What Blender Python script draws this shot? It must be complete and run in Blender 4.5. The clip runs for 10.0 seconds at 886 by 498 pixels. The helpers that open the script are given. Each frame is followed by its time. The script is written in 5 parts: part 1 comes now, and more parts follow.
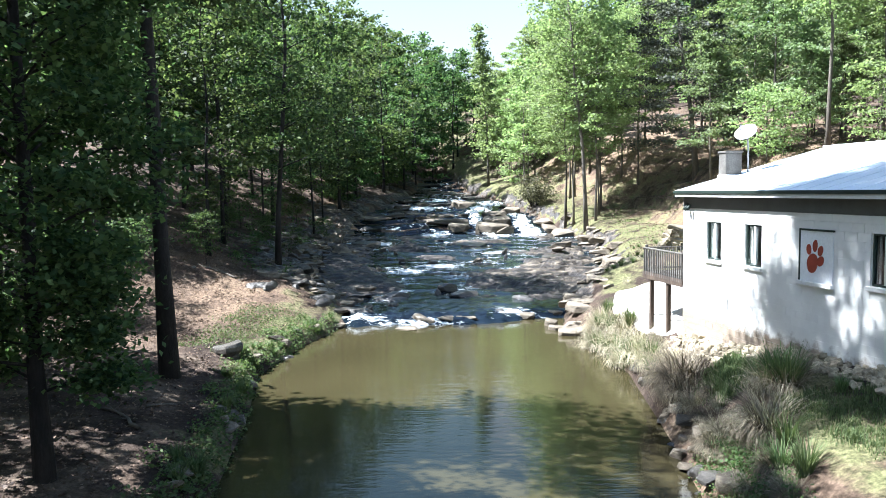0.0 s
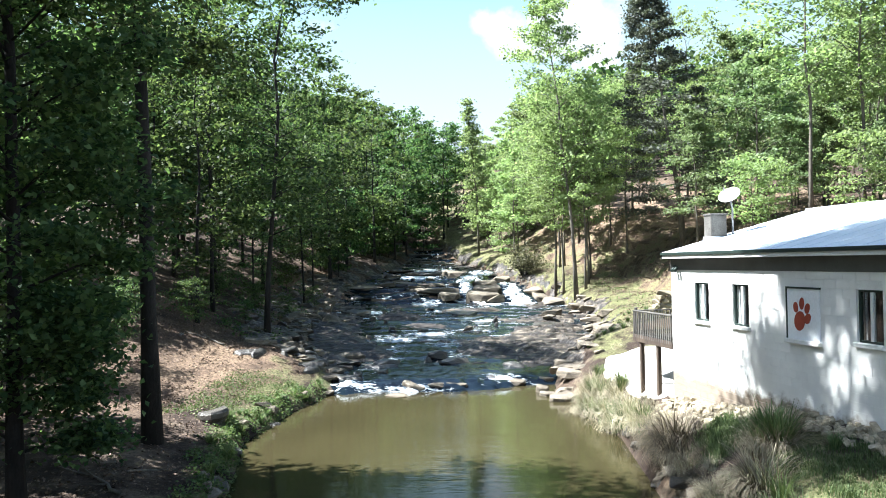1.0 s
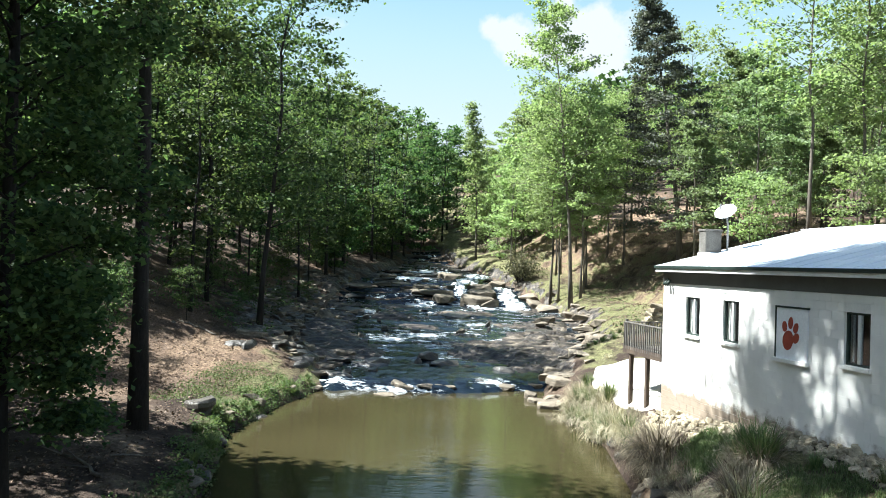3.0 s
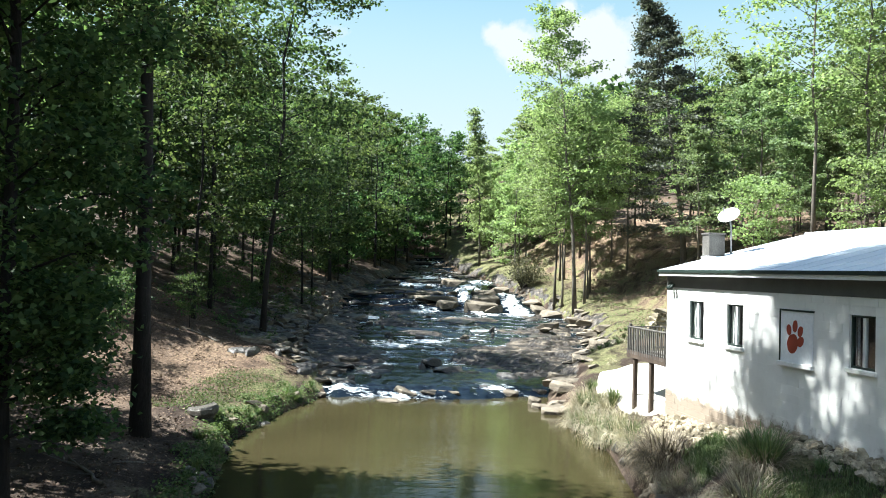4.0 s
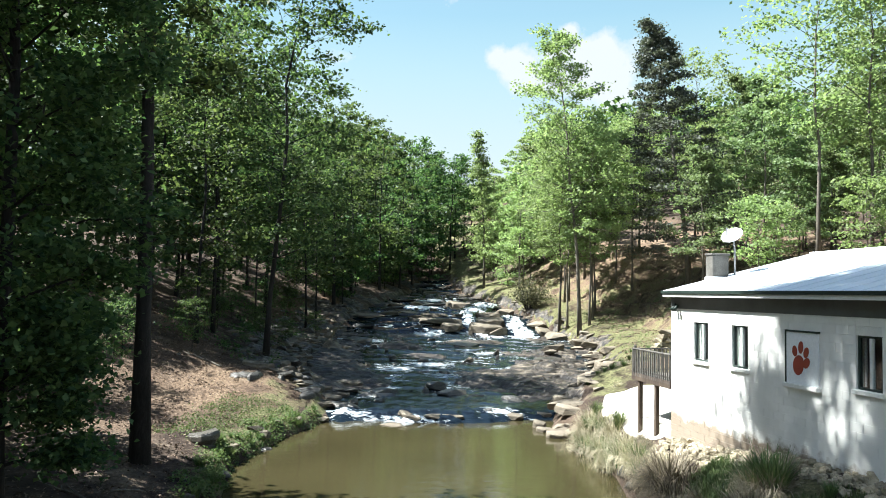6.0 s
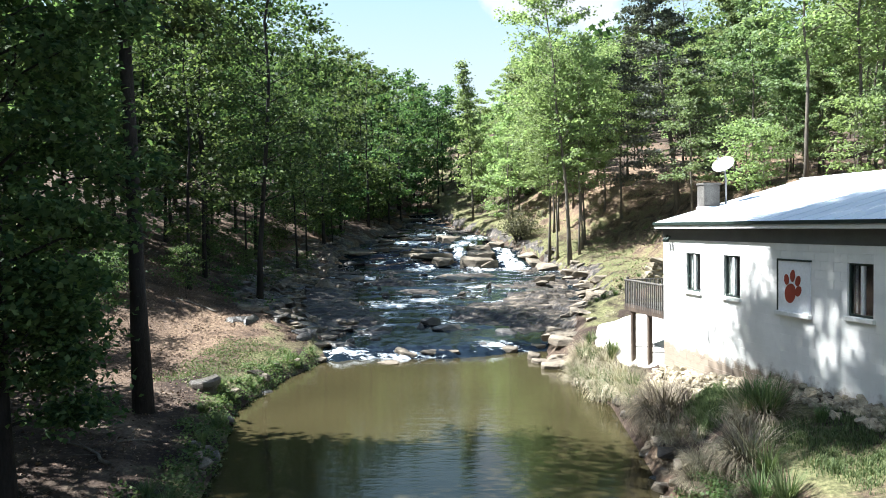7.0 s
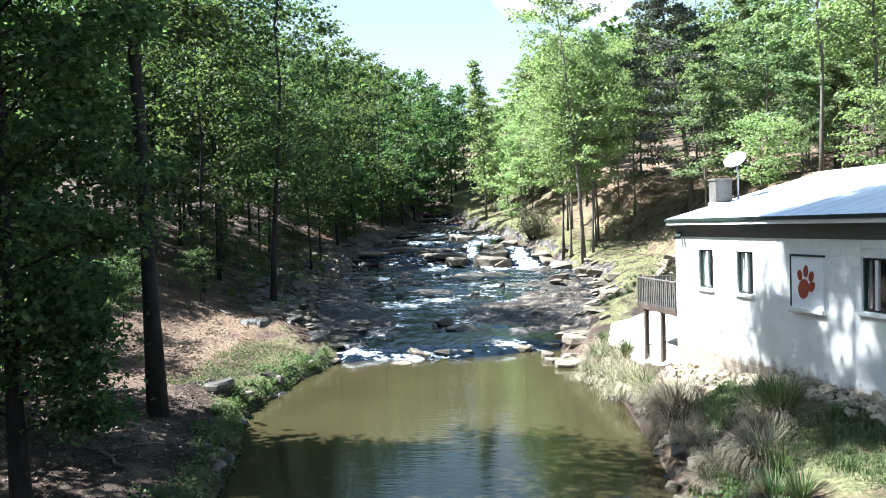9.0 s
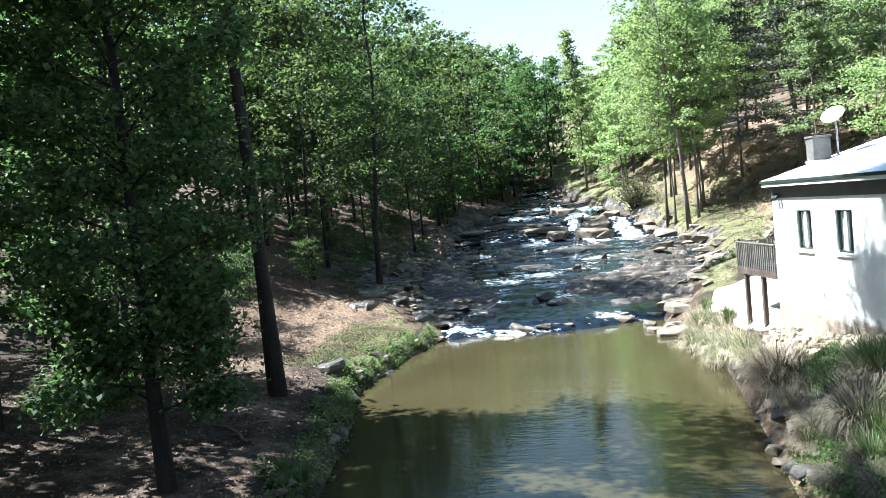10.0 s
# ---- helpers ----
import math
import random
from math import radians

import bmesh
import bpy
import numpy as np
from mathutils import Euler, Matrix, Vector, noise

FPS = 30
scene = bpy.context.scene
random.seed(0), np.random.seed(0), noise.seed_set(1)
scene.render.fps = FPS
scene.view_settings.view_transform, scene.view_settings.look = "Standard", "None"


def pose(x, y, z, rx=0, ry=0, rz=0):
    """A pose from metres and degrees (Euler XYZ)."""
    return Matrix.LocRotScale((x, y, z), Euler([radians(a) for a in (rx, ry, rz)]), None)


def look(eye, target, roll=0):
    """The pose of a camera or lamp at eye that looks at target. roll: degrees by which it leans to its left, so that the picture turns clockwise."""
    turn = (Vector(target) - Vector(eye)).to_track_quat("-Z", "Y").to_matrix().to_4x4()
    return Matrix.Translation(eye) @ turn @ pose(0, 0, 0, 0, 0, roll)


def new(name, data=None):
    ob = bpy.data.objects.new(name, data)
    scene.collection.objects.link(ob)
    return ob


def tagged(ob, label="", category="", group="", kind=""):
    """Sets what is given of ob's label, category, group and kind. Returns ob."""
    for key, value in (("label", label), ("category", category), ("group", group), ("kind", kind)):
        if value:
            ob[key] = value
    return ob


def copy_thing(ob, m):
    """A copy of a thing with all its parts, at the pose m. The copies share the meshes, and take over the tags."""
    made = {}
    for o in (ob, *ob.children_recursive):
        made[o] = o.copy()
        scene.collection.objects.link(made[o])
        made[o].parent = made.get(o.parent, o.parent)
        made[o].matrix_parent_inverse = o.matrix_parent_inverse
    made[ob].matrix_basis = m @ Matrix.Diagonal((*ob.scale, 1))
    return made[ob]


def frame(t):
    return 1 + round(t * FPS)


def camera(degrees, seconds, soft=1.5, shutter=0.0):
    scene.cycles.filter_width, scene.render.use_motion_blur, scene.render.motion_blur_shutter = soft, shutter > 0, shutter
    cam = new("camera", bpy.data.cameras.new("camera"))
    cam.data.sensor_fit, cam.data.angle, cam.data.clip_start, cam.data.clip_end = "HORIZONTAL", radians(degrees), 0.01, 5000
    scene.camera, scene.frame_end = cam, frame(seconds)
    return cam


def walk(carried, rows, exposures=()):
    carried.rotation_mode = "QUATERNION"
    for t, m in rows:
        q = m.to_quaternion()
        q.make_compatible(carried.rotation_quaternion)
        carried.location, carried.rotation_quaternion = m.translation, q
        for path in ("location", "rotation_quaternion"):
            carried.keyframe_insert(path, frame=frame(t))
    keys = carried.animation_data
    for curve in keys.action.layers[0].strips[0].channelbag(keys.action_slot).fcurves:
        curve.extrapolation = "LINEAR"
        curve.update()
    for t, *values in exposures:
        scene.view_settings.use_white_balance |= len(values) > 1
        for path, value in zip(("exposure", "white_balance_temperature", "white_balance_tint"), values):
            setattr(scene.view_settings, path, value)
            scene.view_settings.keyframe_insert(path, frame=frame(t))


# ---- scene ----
# ---------------------------------------------------------------- camera
cam = camera(62.0, 10.0, soft=0.95)
PATH = [
    (0.0, -0.085, 0.016, 6.314, 85.494, 0.800, 1.815),
    (0.5, -0.099, 0.034, 6.108, 88.628, -0.263, 0.806),
    (1.0, -0.021, -0.043, 5.999, 91.091, 0.955, 1.126),
    (1.5, -0.023, -0.109, 5.929, 92.024, -0.198, 0.348),
    (2.0, -0.179, -0.157, 5.939, 92.252, -1.617, -1.228),
    (2.5, -0.072, -0.103, 5.964, 91.738, -2.522, -0.149),
    (2.7, 0.001, -0.110, 5.976, 91.161, -2.486, 0.507),
    (3.8, 0.122, -0.051, 5.931, 91.827, -1.769, 1.101),
    (4.0, 0.122, -0.051, 5.931, 91.767, -1.769, 1.211),
    (4.5, 0.282, -0.047, 5.977, 91.426, -1.438, 2.708),
    (5.0, 0.243, -0.095, 5.849, 93.078, -1.063, 2.257),
    (5.2, 0.243, -0.095, 5.849, 93.178, -1.063, 2.177),
    (6.3, 0.224, 0.096, 5.971, 93.550, -1.486, 1.408),
    (6.5, 0.141, 0.006, 5.968, 92.629, -1.422, 1.220),
    (7.0, 0.104, 0.115, 6.195, 88.227, 0.843, 0.751),
    (7.5, 0.227, 0.136, 6.237, 87.639, 1.752, 1.927),
    (8.0, 0.244, 0.134, 6.216, 88.277, 1.493, 2.022),
    (8.5, 0.240, 0.137, 6.207, 88.404, 1.737, 1.933),
    (9.0, 0.242, 0.141, 6.209, 88.219, 1.700, 1.876),
    (9.5, 0.397, 0.080, 6.253, 87.698, 1.978, 3.439),
    (10.0, 0.748, -0.570, 6.297, 86.928, 5.501, 9.918),
]
# seconds, stops, kelvin, tint
GAIN = ((0, 2.46, 5650, 9), (0.9, 2.43, 5800, 7), (1.6, 2.2, 6000, 4), (2.4, 2.12, 6000, 4), (6.5, 2.08, 6050, 4), (7.1, 2.22, 5900, 8), (7.7, 2.34, 5750, 8), (10, 2.46, 5650, 6))
walk(cam, [(t, pose(*p)) for t, *p in PATH], GAIN)

# ---------------------------------------------------------------- world and sun
SUN_AZ, SUN_EL = math.atan2(-0.985, 0.14), radians(54)
world = bpy.data.worlds.new("sky")
scene.world = world
world.use_nodes = True
wn, wl = world.node_tree.nodes, world.node_tree.links
wn.clear()
w_out, w_bg, w_sky = wn.new("ShaderNodeOutputWorld"), wn.new("ShaderNodeBackground"), wn.new("ShaderNodeTexSky")
w_sky.sky_type, w_sky.sun_disc, w_sky.sun_elevation, w_sky.sun_rotation = "NISHITA", False, SUN_EL, SUN_AZ
w_bg.inputs["Strength"].default_value = 0.05
w_sky.dust_density, w_sky.air_density, w_sky.ozone_density = 1.0, 1.0, 0.4
w_tc, w_xyz = wn.new("ShaderNodeTexCoord"), wn.new("ShaderNodeSeparateXYZ")
wl.new(w_tc.outputs["Generated"], w_xyz.inputs[0])


def w_range(value, a, b, c, d):
    n = wn.new("ShaderNodeMapRange")
    for k, v in zip(("From Min", "From Max", "To Min", "To Max"), (a, b, c, d)):
        n.inputs[k].default_value = v
    wl.new(value, n.inputs["Value"])
    return n.outputs[0]


def w_blend(fac, base, tint):
    n = wn.new("ShaderNodeMix")
    n.data_type = "RGBA"
    n.inputs[7].default_value = (*tint, 1)
    wl.new(fac, n.inputs[0])
    wl.new(base, n.inputs[6])
    return n.outputs[2]


def w_math(kind, a, b):
    n = wn.new("ShaderNodeMath")
    n.operation = kind
    for sock, v in zip(n.inputs, (a, b)):
        if isinstance(v, float):
            sock.default_value = v
        else:
            wl.new(v, sock)
    return n.outputs[0]


# pale spring sky, hazy towards the horizon, with a few small white clouds up the valley
w_col = w_blend(w_range(w_xyz.outputs[2], 0.28, 0.60, 0.85, 0.0), w_sky.outputs[0], (2.6, 4.05, 4.4))
w_col = w_blend(w_range(w_xyz.outputs[2], 0.14, 0.36, 0.95, 0.0), w_col, (4.3, 4.6, 4.7))
w_noise = wn.new("ShaderNodeTexNoise")
w_noise.inputs["Scale"].default_value, w_noise.inputs["Detail"].default_value, w_noise.inputs["Roughness"].default_value = 14.0, 7.0, 0.6
wl.new(w_tc.outputs["Generated"], w_noise.inputs["Vector"])
w_mask = None
for cx, cz, cr in ((0.036, 0.315, 0.022), (0.062, 0.300, 0.028), (0.085, 0.285, 0.020), (0.138, 0.296, 0.040), (0.170, 0.288, 0.046), (0.192, 0.266, 0.030), (0.128, 0.337, 0.013), (-0.46, 0.42, 0.10), (-0.38, 0.44, 0.07), (0.62, 0.40, 0.10)):
    w_dist = wn.new("ShaderNodeVectorMath")
    w_dist.operation = "DISTANCE"
    w_dist.inputs[1].default_value = Vector((cx, math.sqrt(1 - cx * cx - cz * cz), cz))
    wl.new(w_tc.outputs["Generated"], w_dist.inputs[0])
    w_puff = w_range(w_dist.outputs["Value"], cr * 0.2, cr * 1.7, 1.0, 0.0)
    w_mask = w_puff if w_mask is None else w_math("MAXIMUM", w_mask, w_puff)
w_mask = w_math("ADD", w_mask, w_math("MULTIPLY", w_math("SUBTRACT", w_noise.outputs[0], 0.5), 2.4))
w_col = w_blend(w_range(w_mask, 0.38, 0.75, 0.0, 1.0), w_col, (4.6, 4.65, 4.7))
wl.new(w_col, w_bg.inputs[0])
wl.new(w_bg.outputs[0], w_out.inputs[0])
sun = bpy.data.lights.new("sun", "SUN")
sun.energy, sun.angle, sun.color = 5.0, radians(0.53), (1.0, 0.96, 0.90)
sun_ob = new("sun", sun)
S = Vector((math.sin(SUN_AZ) * math.cos(SUN_EL), math.cos(SUN_AZ) * math.cos(SUN_EL), math.sin(SUN_EL)))
sun_ob.matrix_world = look(S * 80, (0, 0, 0))


# ---------------------------------------------------------------- materials
def material(name):
    m = bpy.data.materials.new(name)
    m.use_nodes = True
    nt = m.node_tree
    return m, nt, nt.nodes["Principled BSDF"], nt.nodes["Material Output"]


def node(nt, kind, **values):
    n = nt.nodes.new(kind)
    for k, v in values.items():
        n.inputs[k.replace("_", " ")].default_value = v
    return n


def noise_tex(nt, scale, detail=5.0, rough=0.55, coord="Object", stretch=(1, 1, 1)):
    tc = nt.nodes.new("ShaderNodeTexCoord")
    mp = node(nt, "ShaderNodeMapping", Scale=stretch)
    n = node(nt, "ShaderNodeTexNoise", Scale=scale, Detail=detail, Roughness=rough)
    nt.links.new(tc.outputs[coord], mp.inputs[0])
    nt.links.new(mp.outputs[0], n.inputs["Vector"])
    return n.outputs[0]


def ramp(nt, fac, stops):
    r = nt.nodes.new("ShaderNodeValToRGB")
    e = r.color_ramp.elements
    while len(e) < len(stops):
        e.new(0.5)
    for el, (p, c) in zip(e, stops):
        el.position, el.color = p, (*c, 1)
    nt.links.new(fac, r.inputs[0])
    return r.outputs[0]


def mix(nt, fac, a, b, mode="MIX"):
    m = nt.nodes.new("ShaderNodeMix")
    m.data_type, m.blend_type = "RGBA", mode
    for sock, v in ((m.inputs[0], fac), (m.inputs[6], a), (m.inputs[7], b)):
        if isinstance(v, (int, float)):
            sock.default_value = v
        elif isinstance(v, tuple):
            sock.default_value = (*v, 1)
        else:
            nt.links.new(v, sock)
    return m.outputs[2]


def bump(nt, bsdf, height, strength=0.5, distance=0.05):
    b = node(nt, "ShaderNodeBump", Strength=strength, Distance=distance)
    nt.links.new(height, b.inputs["Height"])
    nt.links.new(b.outputs[0], bsdf.inputs["Normal"])


def grainy(name, stops, scale, fine=None, rough=0.85, bump_s=0.4, bump_d=0.03, stretch=(1, 1, 1), vary=0.0, spec=0.3, coord="Object", grain=1.0):
    """A surface with large mottling and fine grain; vary: lightness by object."""
    m, nt, p, _ = material(name)
    big = noise_tex(nt, scale, 4, 0.6, coord, stretch)
    small = noise_tex(nt, fine or scale * 9, 6, 0.65, coord, stretch)
    col = ramp(nt, big, stops)
    g = ramp(nt, small, [(0.3, (1 - 0.38 * grain,) * 3), (0.7, (1 + 0.25 * grain,) * 3)])
    col = mix(nt, 1.0, col, g, "MULTIPLY")
    if vary:
        oi = nt.nodes.new("ShaderNodeObjectInfo")
        v = ramp(nt, oi.outputs["Random"], [(0, (1 - vary,) * 3), (1, (1 + vary,) * 3)])
        col = mix(nt, 1.0, col, v, "MULTIPLY")
    nt.links.new(col, p.inputs["Base Color"])
    p.inputs["Roughness"].default_value = rough
    p.inputs["Specular IOR Level"].default_value = spec
    bump(nt, p, small, bump_s, bump_d)
    return m


def leafy(name, dark, light, through_c=0.35, hue=0.03):
    """Leaves: colour differs leaf by leaf and tree by tree, and light comes through."""
    m, nt, p, out = material(name)
    geo, oi = nt.nodes.new("ShaderNodeNewGeometry"), nt.nodes.new("ShaderNodeObjectInfo")
    col = ramp(nt, geo.outputs["Random Per Island"], [(0.0, dark), (0.7, tuple((a + b) / 2 for a, b in zip(dark, light))), (1.0, light)])
    hs = node(nt, "ShaderNodeHueSaturation", Saturation=1.0)
    for sock, lo, hi in (("Hue", 0.5 - hue, 0.5 + hue), ("Value", 0.8, 1.2)):
        mr = node(nt, "ShaderNodeMapRange", To_Min=lo, To_Max=hi)
        nt.links.new(oi.outputs["Random"], mr.inputs["Value"])
        nt.links.new(mr.outputs[0], hs.inputs[sock])
    nt.links.new(col, hs.inputs["Color"])
    nt.links.new(hs.outputs[0], p.inputs["Base Color"])
    p.inputs["Roughness"].default_value = 0.6
    p.inputs["Specular IOR Level"].default_value = 0.15
    tr = nt.nodes.new("ShaderNodeBsdfTranslucent")
    tint = mix(nt, 1.0, hs.outputs[0], (1.12, 1.25, 0.80), "MULTIPLY")
    nt.links.new(tint, tr.inputs["Color"])
    ms = node(nt, "ShaderNodeMixShader", Fac=through_c)
    nt.links.new(p.outputs[0], ms.inputs[1])
    nt.links.new(tr.outputs[0], ms.inputs[2])
    nt.links.new(ms.outputs[0], out.inputs[0])
    return m


# the wooded bank's shade is put into this near-black bark
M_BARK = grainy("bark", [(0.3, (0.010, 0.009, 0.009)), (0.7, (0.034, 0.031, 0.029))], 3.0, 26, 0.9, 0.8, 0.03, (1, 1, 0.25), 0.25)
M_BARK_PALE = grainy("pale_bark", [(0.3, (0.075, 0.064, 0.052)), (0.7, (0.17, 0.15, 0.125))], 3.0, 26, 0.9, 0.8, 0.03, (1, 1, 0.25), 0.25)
# crown shade and sunlit sparkle are put into these leaf tones
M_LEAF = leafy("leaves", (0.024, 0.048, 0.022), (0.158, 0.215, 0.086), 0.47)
# fresh green, with the sun of that bank brightened into the colour
M_LEAF_SUNLIT = leafy("sunlit_leaves", (0.160, 0.208, 0.098), (0.310, 0.368, 0.195), 0.54, 0.015)
M_LEAF_OLIVE = leafy("olive_leaves", (0.135, 0.170, 0.090), (0.220, 0.255, 0.150), 0.42)
M_CEDAR = leafy("cedar_needles", (0.058, 0.065, 0.054), (0.165, 0.172, 0.148), 0.24, 0.01)
M_ROCK = grainy("creek_rock", [(0.25, (0.06, 0.05, 0.04)), (0.5, (0.18, 0.15, 0.112)), (0.75, (0.34, 0.295, 0.225))], 1.3, 14, 0.8, 0.9, 0.05, (1, 1, 2.5), 0.3)
M_WET = grainy("wet_rock", [(0.3, (0.035, 0.032, 0.03)), (0.7, (0.10, 0.09, 0.075))], 1.3, 14, 0.35, 0.7, 0.05, (1, 1, 2.5), 0.3, 0.5)
M_BEDROCK = grainy("bedrock", [(0.34, (0.010, 0.008, 0.007)), (0.50, (0.036, 0.029, 0.024)), (0.60, (0.11, 0.09, 0.07)), (0.74, (0.26, 0.22, 0.165))], 1.1, 9, 0.55, 0.8, 0.05, (1, 1, 3.0), 0.0, 0.4)
M_STONE = grainy("rubble", [(0.3, (0.24, 0.20, 0.135)), (0.7, (0.47, 0.41, 0.30))], 2.0, 18, 0.9, 0.6, 0.02, (1, 1, 1), 0.35)


def ground_material():
    """Leaf litter and red clay on the slopes, grass in patches near the water."""
    m, nt, p, _ = material("forest_floor")
    big, mid, fine = noise_tex(nt, 0.09, 4), noise_tex(nt, 0.7, 6, 0.65), noise_tex(nt, 9, 6, 0.7)
    litter = ramp(nt, mid, [(0.3, (0.022, 0.016, 0.013)), (0.5, (0.056, 0.040, 0.031)), (0.72, (0.20, 0.155, 0.115))])
    clay = ramp(nt, fine, [(0.3, (0.075, 0.05, 0.036)), (0.7, (0.19, 0.135, 0.095))])
    grass = ramp(nt, fine, [(0.3, (0.062, 0.070, 0.029)), (0.7, (0.200, 0.190, 0.095))])
    col = mix(nt, ramp(nt, big, [(0.5, (0, 0, 0)), (0.62, (1, 1, 1))]), litter, clay)
    at = nt.nodes.new("ShaderNodeAttribute")
    at.attribute_name = "grass"
    gm = nt.nodes.new("ShaderNodeMath")
    gm.operation = "MULTIPLY_ADD"
    nt.links.new(mid, gm.inputs[0])
    gm.inputs[1].default_value = 1.1
    sub = nt.nodes.new("ShaderNodeMath")
    sub.operation = "SUBTRACT"
    nt.links.new(at.outputs["Fac"], sub.inputs[0])
    sub.inputs[1].default_value = 0.55
    nt.links.new(sub.outputs[0], gm.inputs[2])
    ca = nt.nodes.new("ShaderNodeAttribute")
    ca.attribute_name = "clay"
    red = ramp(nt, mix(nt, 0.45, fine, mid), [(0.34, (0.085, 0.058, 0.040)), (0.46, (0.20, 0.138, 0.095)), (0.56, (0.27, 0.19, 0.125)), (0.68, (0.37, 0.305, 0.215))])
    cm = mix(nt, 1.0, ca.outputs["Fac"], ramp(nt, mid, [(0.36, (0.25, 0.25, 0.25)), (0.52, (1, 1, 1))]), "MULTIPLY")
    col = mix(nt, cm, col, red)
    col = mix(nt, ramp(nt, gm.outputs[0], [(0.42, (0, 0, 0)), (0.6, (1, 1, 1))]), col, grass)
    g = ramp(nt, fine, [(0.3, (0.6,) * 3), (0.7, (1.3,) * 3)])
    col = mix(nt, 1.0, col, g, "MULTIPLY")
    nt.links.new(col, p.inputs["Base Color"])
    p.inputs["Roughness"].default_value = 0.95
    p.inputs["Specular IOR Level"].default_value = 0.15
    bump(nt, p, fine, 0.9, 0.12)
    return m


def water_material(name, base, ripple, rdist, foam=False):
    m, nt, p, _ = material(name)
    a = noise_tex(nt, 1.3 if not foam else 1.2, 3, 0.5, "Object", (0.5, 1.6, 1))
    b = noise_tex(nt, 4.4 if not foam else 5.0, 3, 0.5, "Object", (0.35, 1.7, 1))
    h = mix(nt, 0.45, a, b)
    p.inputs["Roughness"].default_value = 0.04
    p.inputs["IOR"].default_value = 1.33
    if foam:
        at = nt.nodes.new("ShaderNodeAttribute")
        at.attribute_name = "foam"
        f1 = noise_tex(nt, 3.4, 8, 0.72, "Object", (0.5, 1.6, 1))
        add = nt.nodes.new("ShaderNodeMath")
        add.operation = "ADD"
        nt.links.new(f1, add.inputs[0])
        nt.links.new(at.outputs["Fac"], add.inputs[1])
        fm = ramp(nt, add.outputs[0], [(0.635, (0, 0, 0)), (0.72, (1, 1, 1))])
        col = mix(nt, fm, base, (0.62, 0.66, 0.68))
        nt.links.new(col, p.inputs["Base Color"])
        rr = mix(nt, fm, (0.06,) * 3, (0.7,) * 3)
        nt.links.new(rr, p.inputs["Roughness"])
        p.inputs["Specular IOR Level"].default_value = 0.36
    else:
        big = noise_tex(nt, 0.16, 4, 0.5)
        col = ramp(nt, big, [(0.35, base), (0.65, tuple(c * 1.25 for c in base))])
        nt.links.new(col, p.inputs["Base Color"])
    bump(nt, p, h, ripple, rdist)
    return m


M_GROUND = ground_material()
M_LAKE = water_material("pool_water", (0.033, 0.028, 0.0135), 0.55, 0.019)
M_RAPID = water_material("running_water", (0.007, 0.012, 0.018), 0.85, 0.06, True)


# ---------------------------------------------------------------- helpers for meshes
def mesh_of(name, verts, faces, mat, smooth=False):
    me = bpy.data.meshes.new(name)
    me.from_pydata(verts, [], faces)
    if mat:
        me.materials.append(mat)
    if smooth:
        me.polygons.foreach_set("use_smooth", [True] * len(me.polygons))
    me.update()
    return me


def part(name, bm, mat, parent, label=""):
    """Links a bmesh or a mesh as one object under a thing or a part."""
    if isinstance(bm, bmesh.types.BMesh):
        me = bpy.data.meshes.new(name)
        bm.to_mesh(me)
        bm.free()
        me.materials.append(mat)
    else:
        me = bm
    ob = new(name, me)
    ob.parent = parent
    if label:
        tagged(ob, label)
    return ob


def box(bm, lo, hi, bevel=0.0):
    m = Matrix.LocRotScale([(a + b) / 2 for a, b in zip(lo, hi)], None, [b - a for a, b in zip(lo, hi)])
    got = bmesh.ops.create_cube(bm, size=1.0, matrix=m)
    if bevel:
        edges = list({e for v in got["verts"] for e in v.link_edges})
        bmesh.ops.bevel(bm, geom=edges, offset=bevel, segments=1, affect="EDGES")
    return bm


def boxes(*items, bevel=0.0):
    bm = bmesh.new()
    for lo, hi in items:
        box(bm, lo, hi, bevel)
    return bm


def tube(verts, faces, pts, radii, sides=7):
    """Adds a tapered tube along pts."""
    base = len(verts)
    for i, (p, r) in enumerate(zip(pts, radii)):
        d = (Vector(pts[min(i + 1, len(pts) - 1)]) - Vector(pts[max(i - 1, 0)])).normalized()
        u = d.cross(Vector((0.3, 0.9, 0.1))).normalized()
        v = d.cross(u)
        for k in range(sides):
            a = 2 * math.pi * k / sides
            verts.append(tuple(Vector(p) + r * (math.cos(a) * u + math.sin(a) * v)))
    for i in range(len(pts) - 1):
        for k in range(sides):
            a, b = base + i * sides + k, base + i * sides + (k + 1) % sides
            faces.append((a, b, b + sides, a + sides))
    faces.append(tuple(base + k for k in range(sides))[::-1])
    faces.append(tuple(base + (len(pts) - 1) * sides + k for k in range(sides)))


# ---------------------------------------------------------------- the valley
YS = [-80, 0, 10, 15, 20, 25, 30, 34, 37, 41, 46, 53, 60, 66, 73, 80, 95, 115, 140, 400]
XL = [-5, -5, -5.2, -5.5, -6.3, -7.4, -6.9, -6.0, -6.4, -7.8, -9.6, -10.5, -11, -11.3, -11.5, -11, -8.5, -7, -9, -9]
XR = [4, 4, 4.2, 4.7, 5.1, 5.4, 5.0, 4.5, 4.9, 7.0, 8.8, 10, 10.2, 10, 8.5, 6.2, 2.5, -2, -7, -7]
BY = [-80, 34.2, 35.6, 45, 55, 65, 70, 72, 76, 90, 106, 118, 140, 170, 200, 400]
BZ = [0, 0, 0.42, 0.85, 1.3, 1.9, 2.2, 2.7, 3.5, 5.0, 6.0, 8.6, 15, 21, 24, 46]
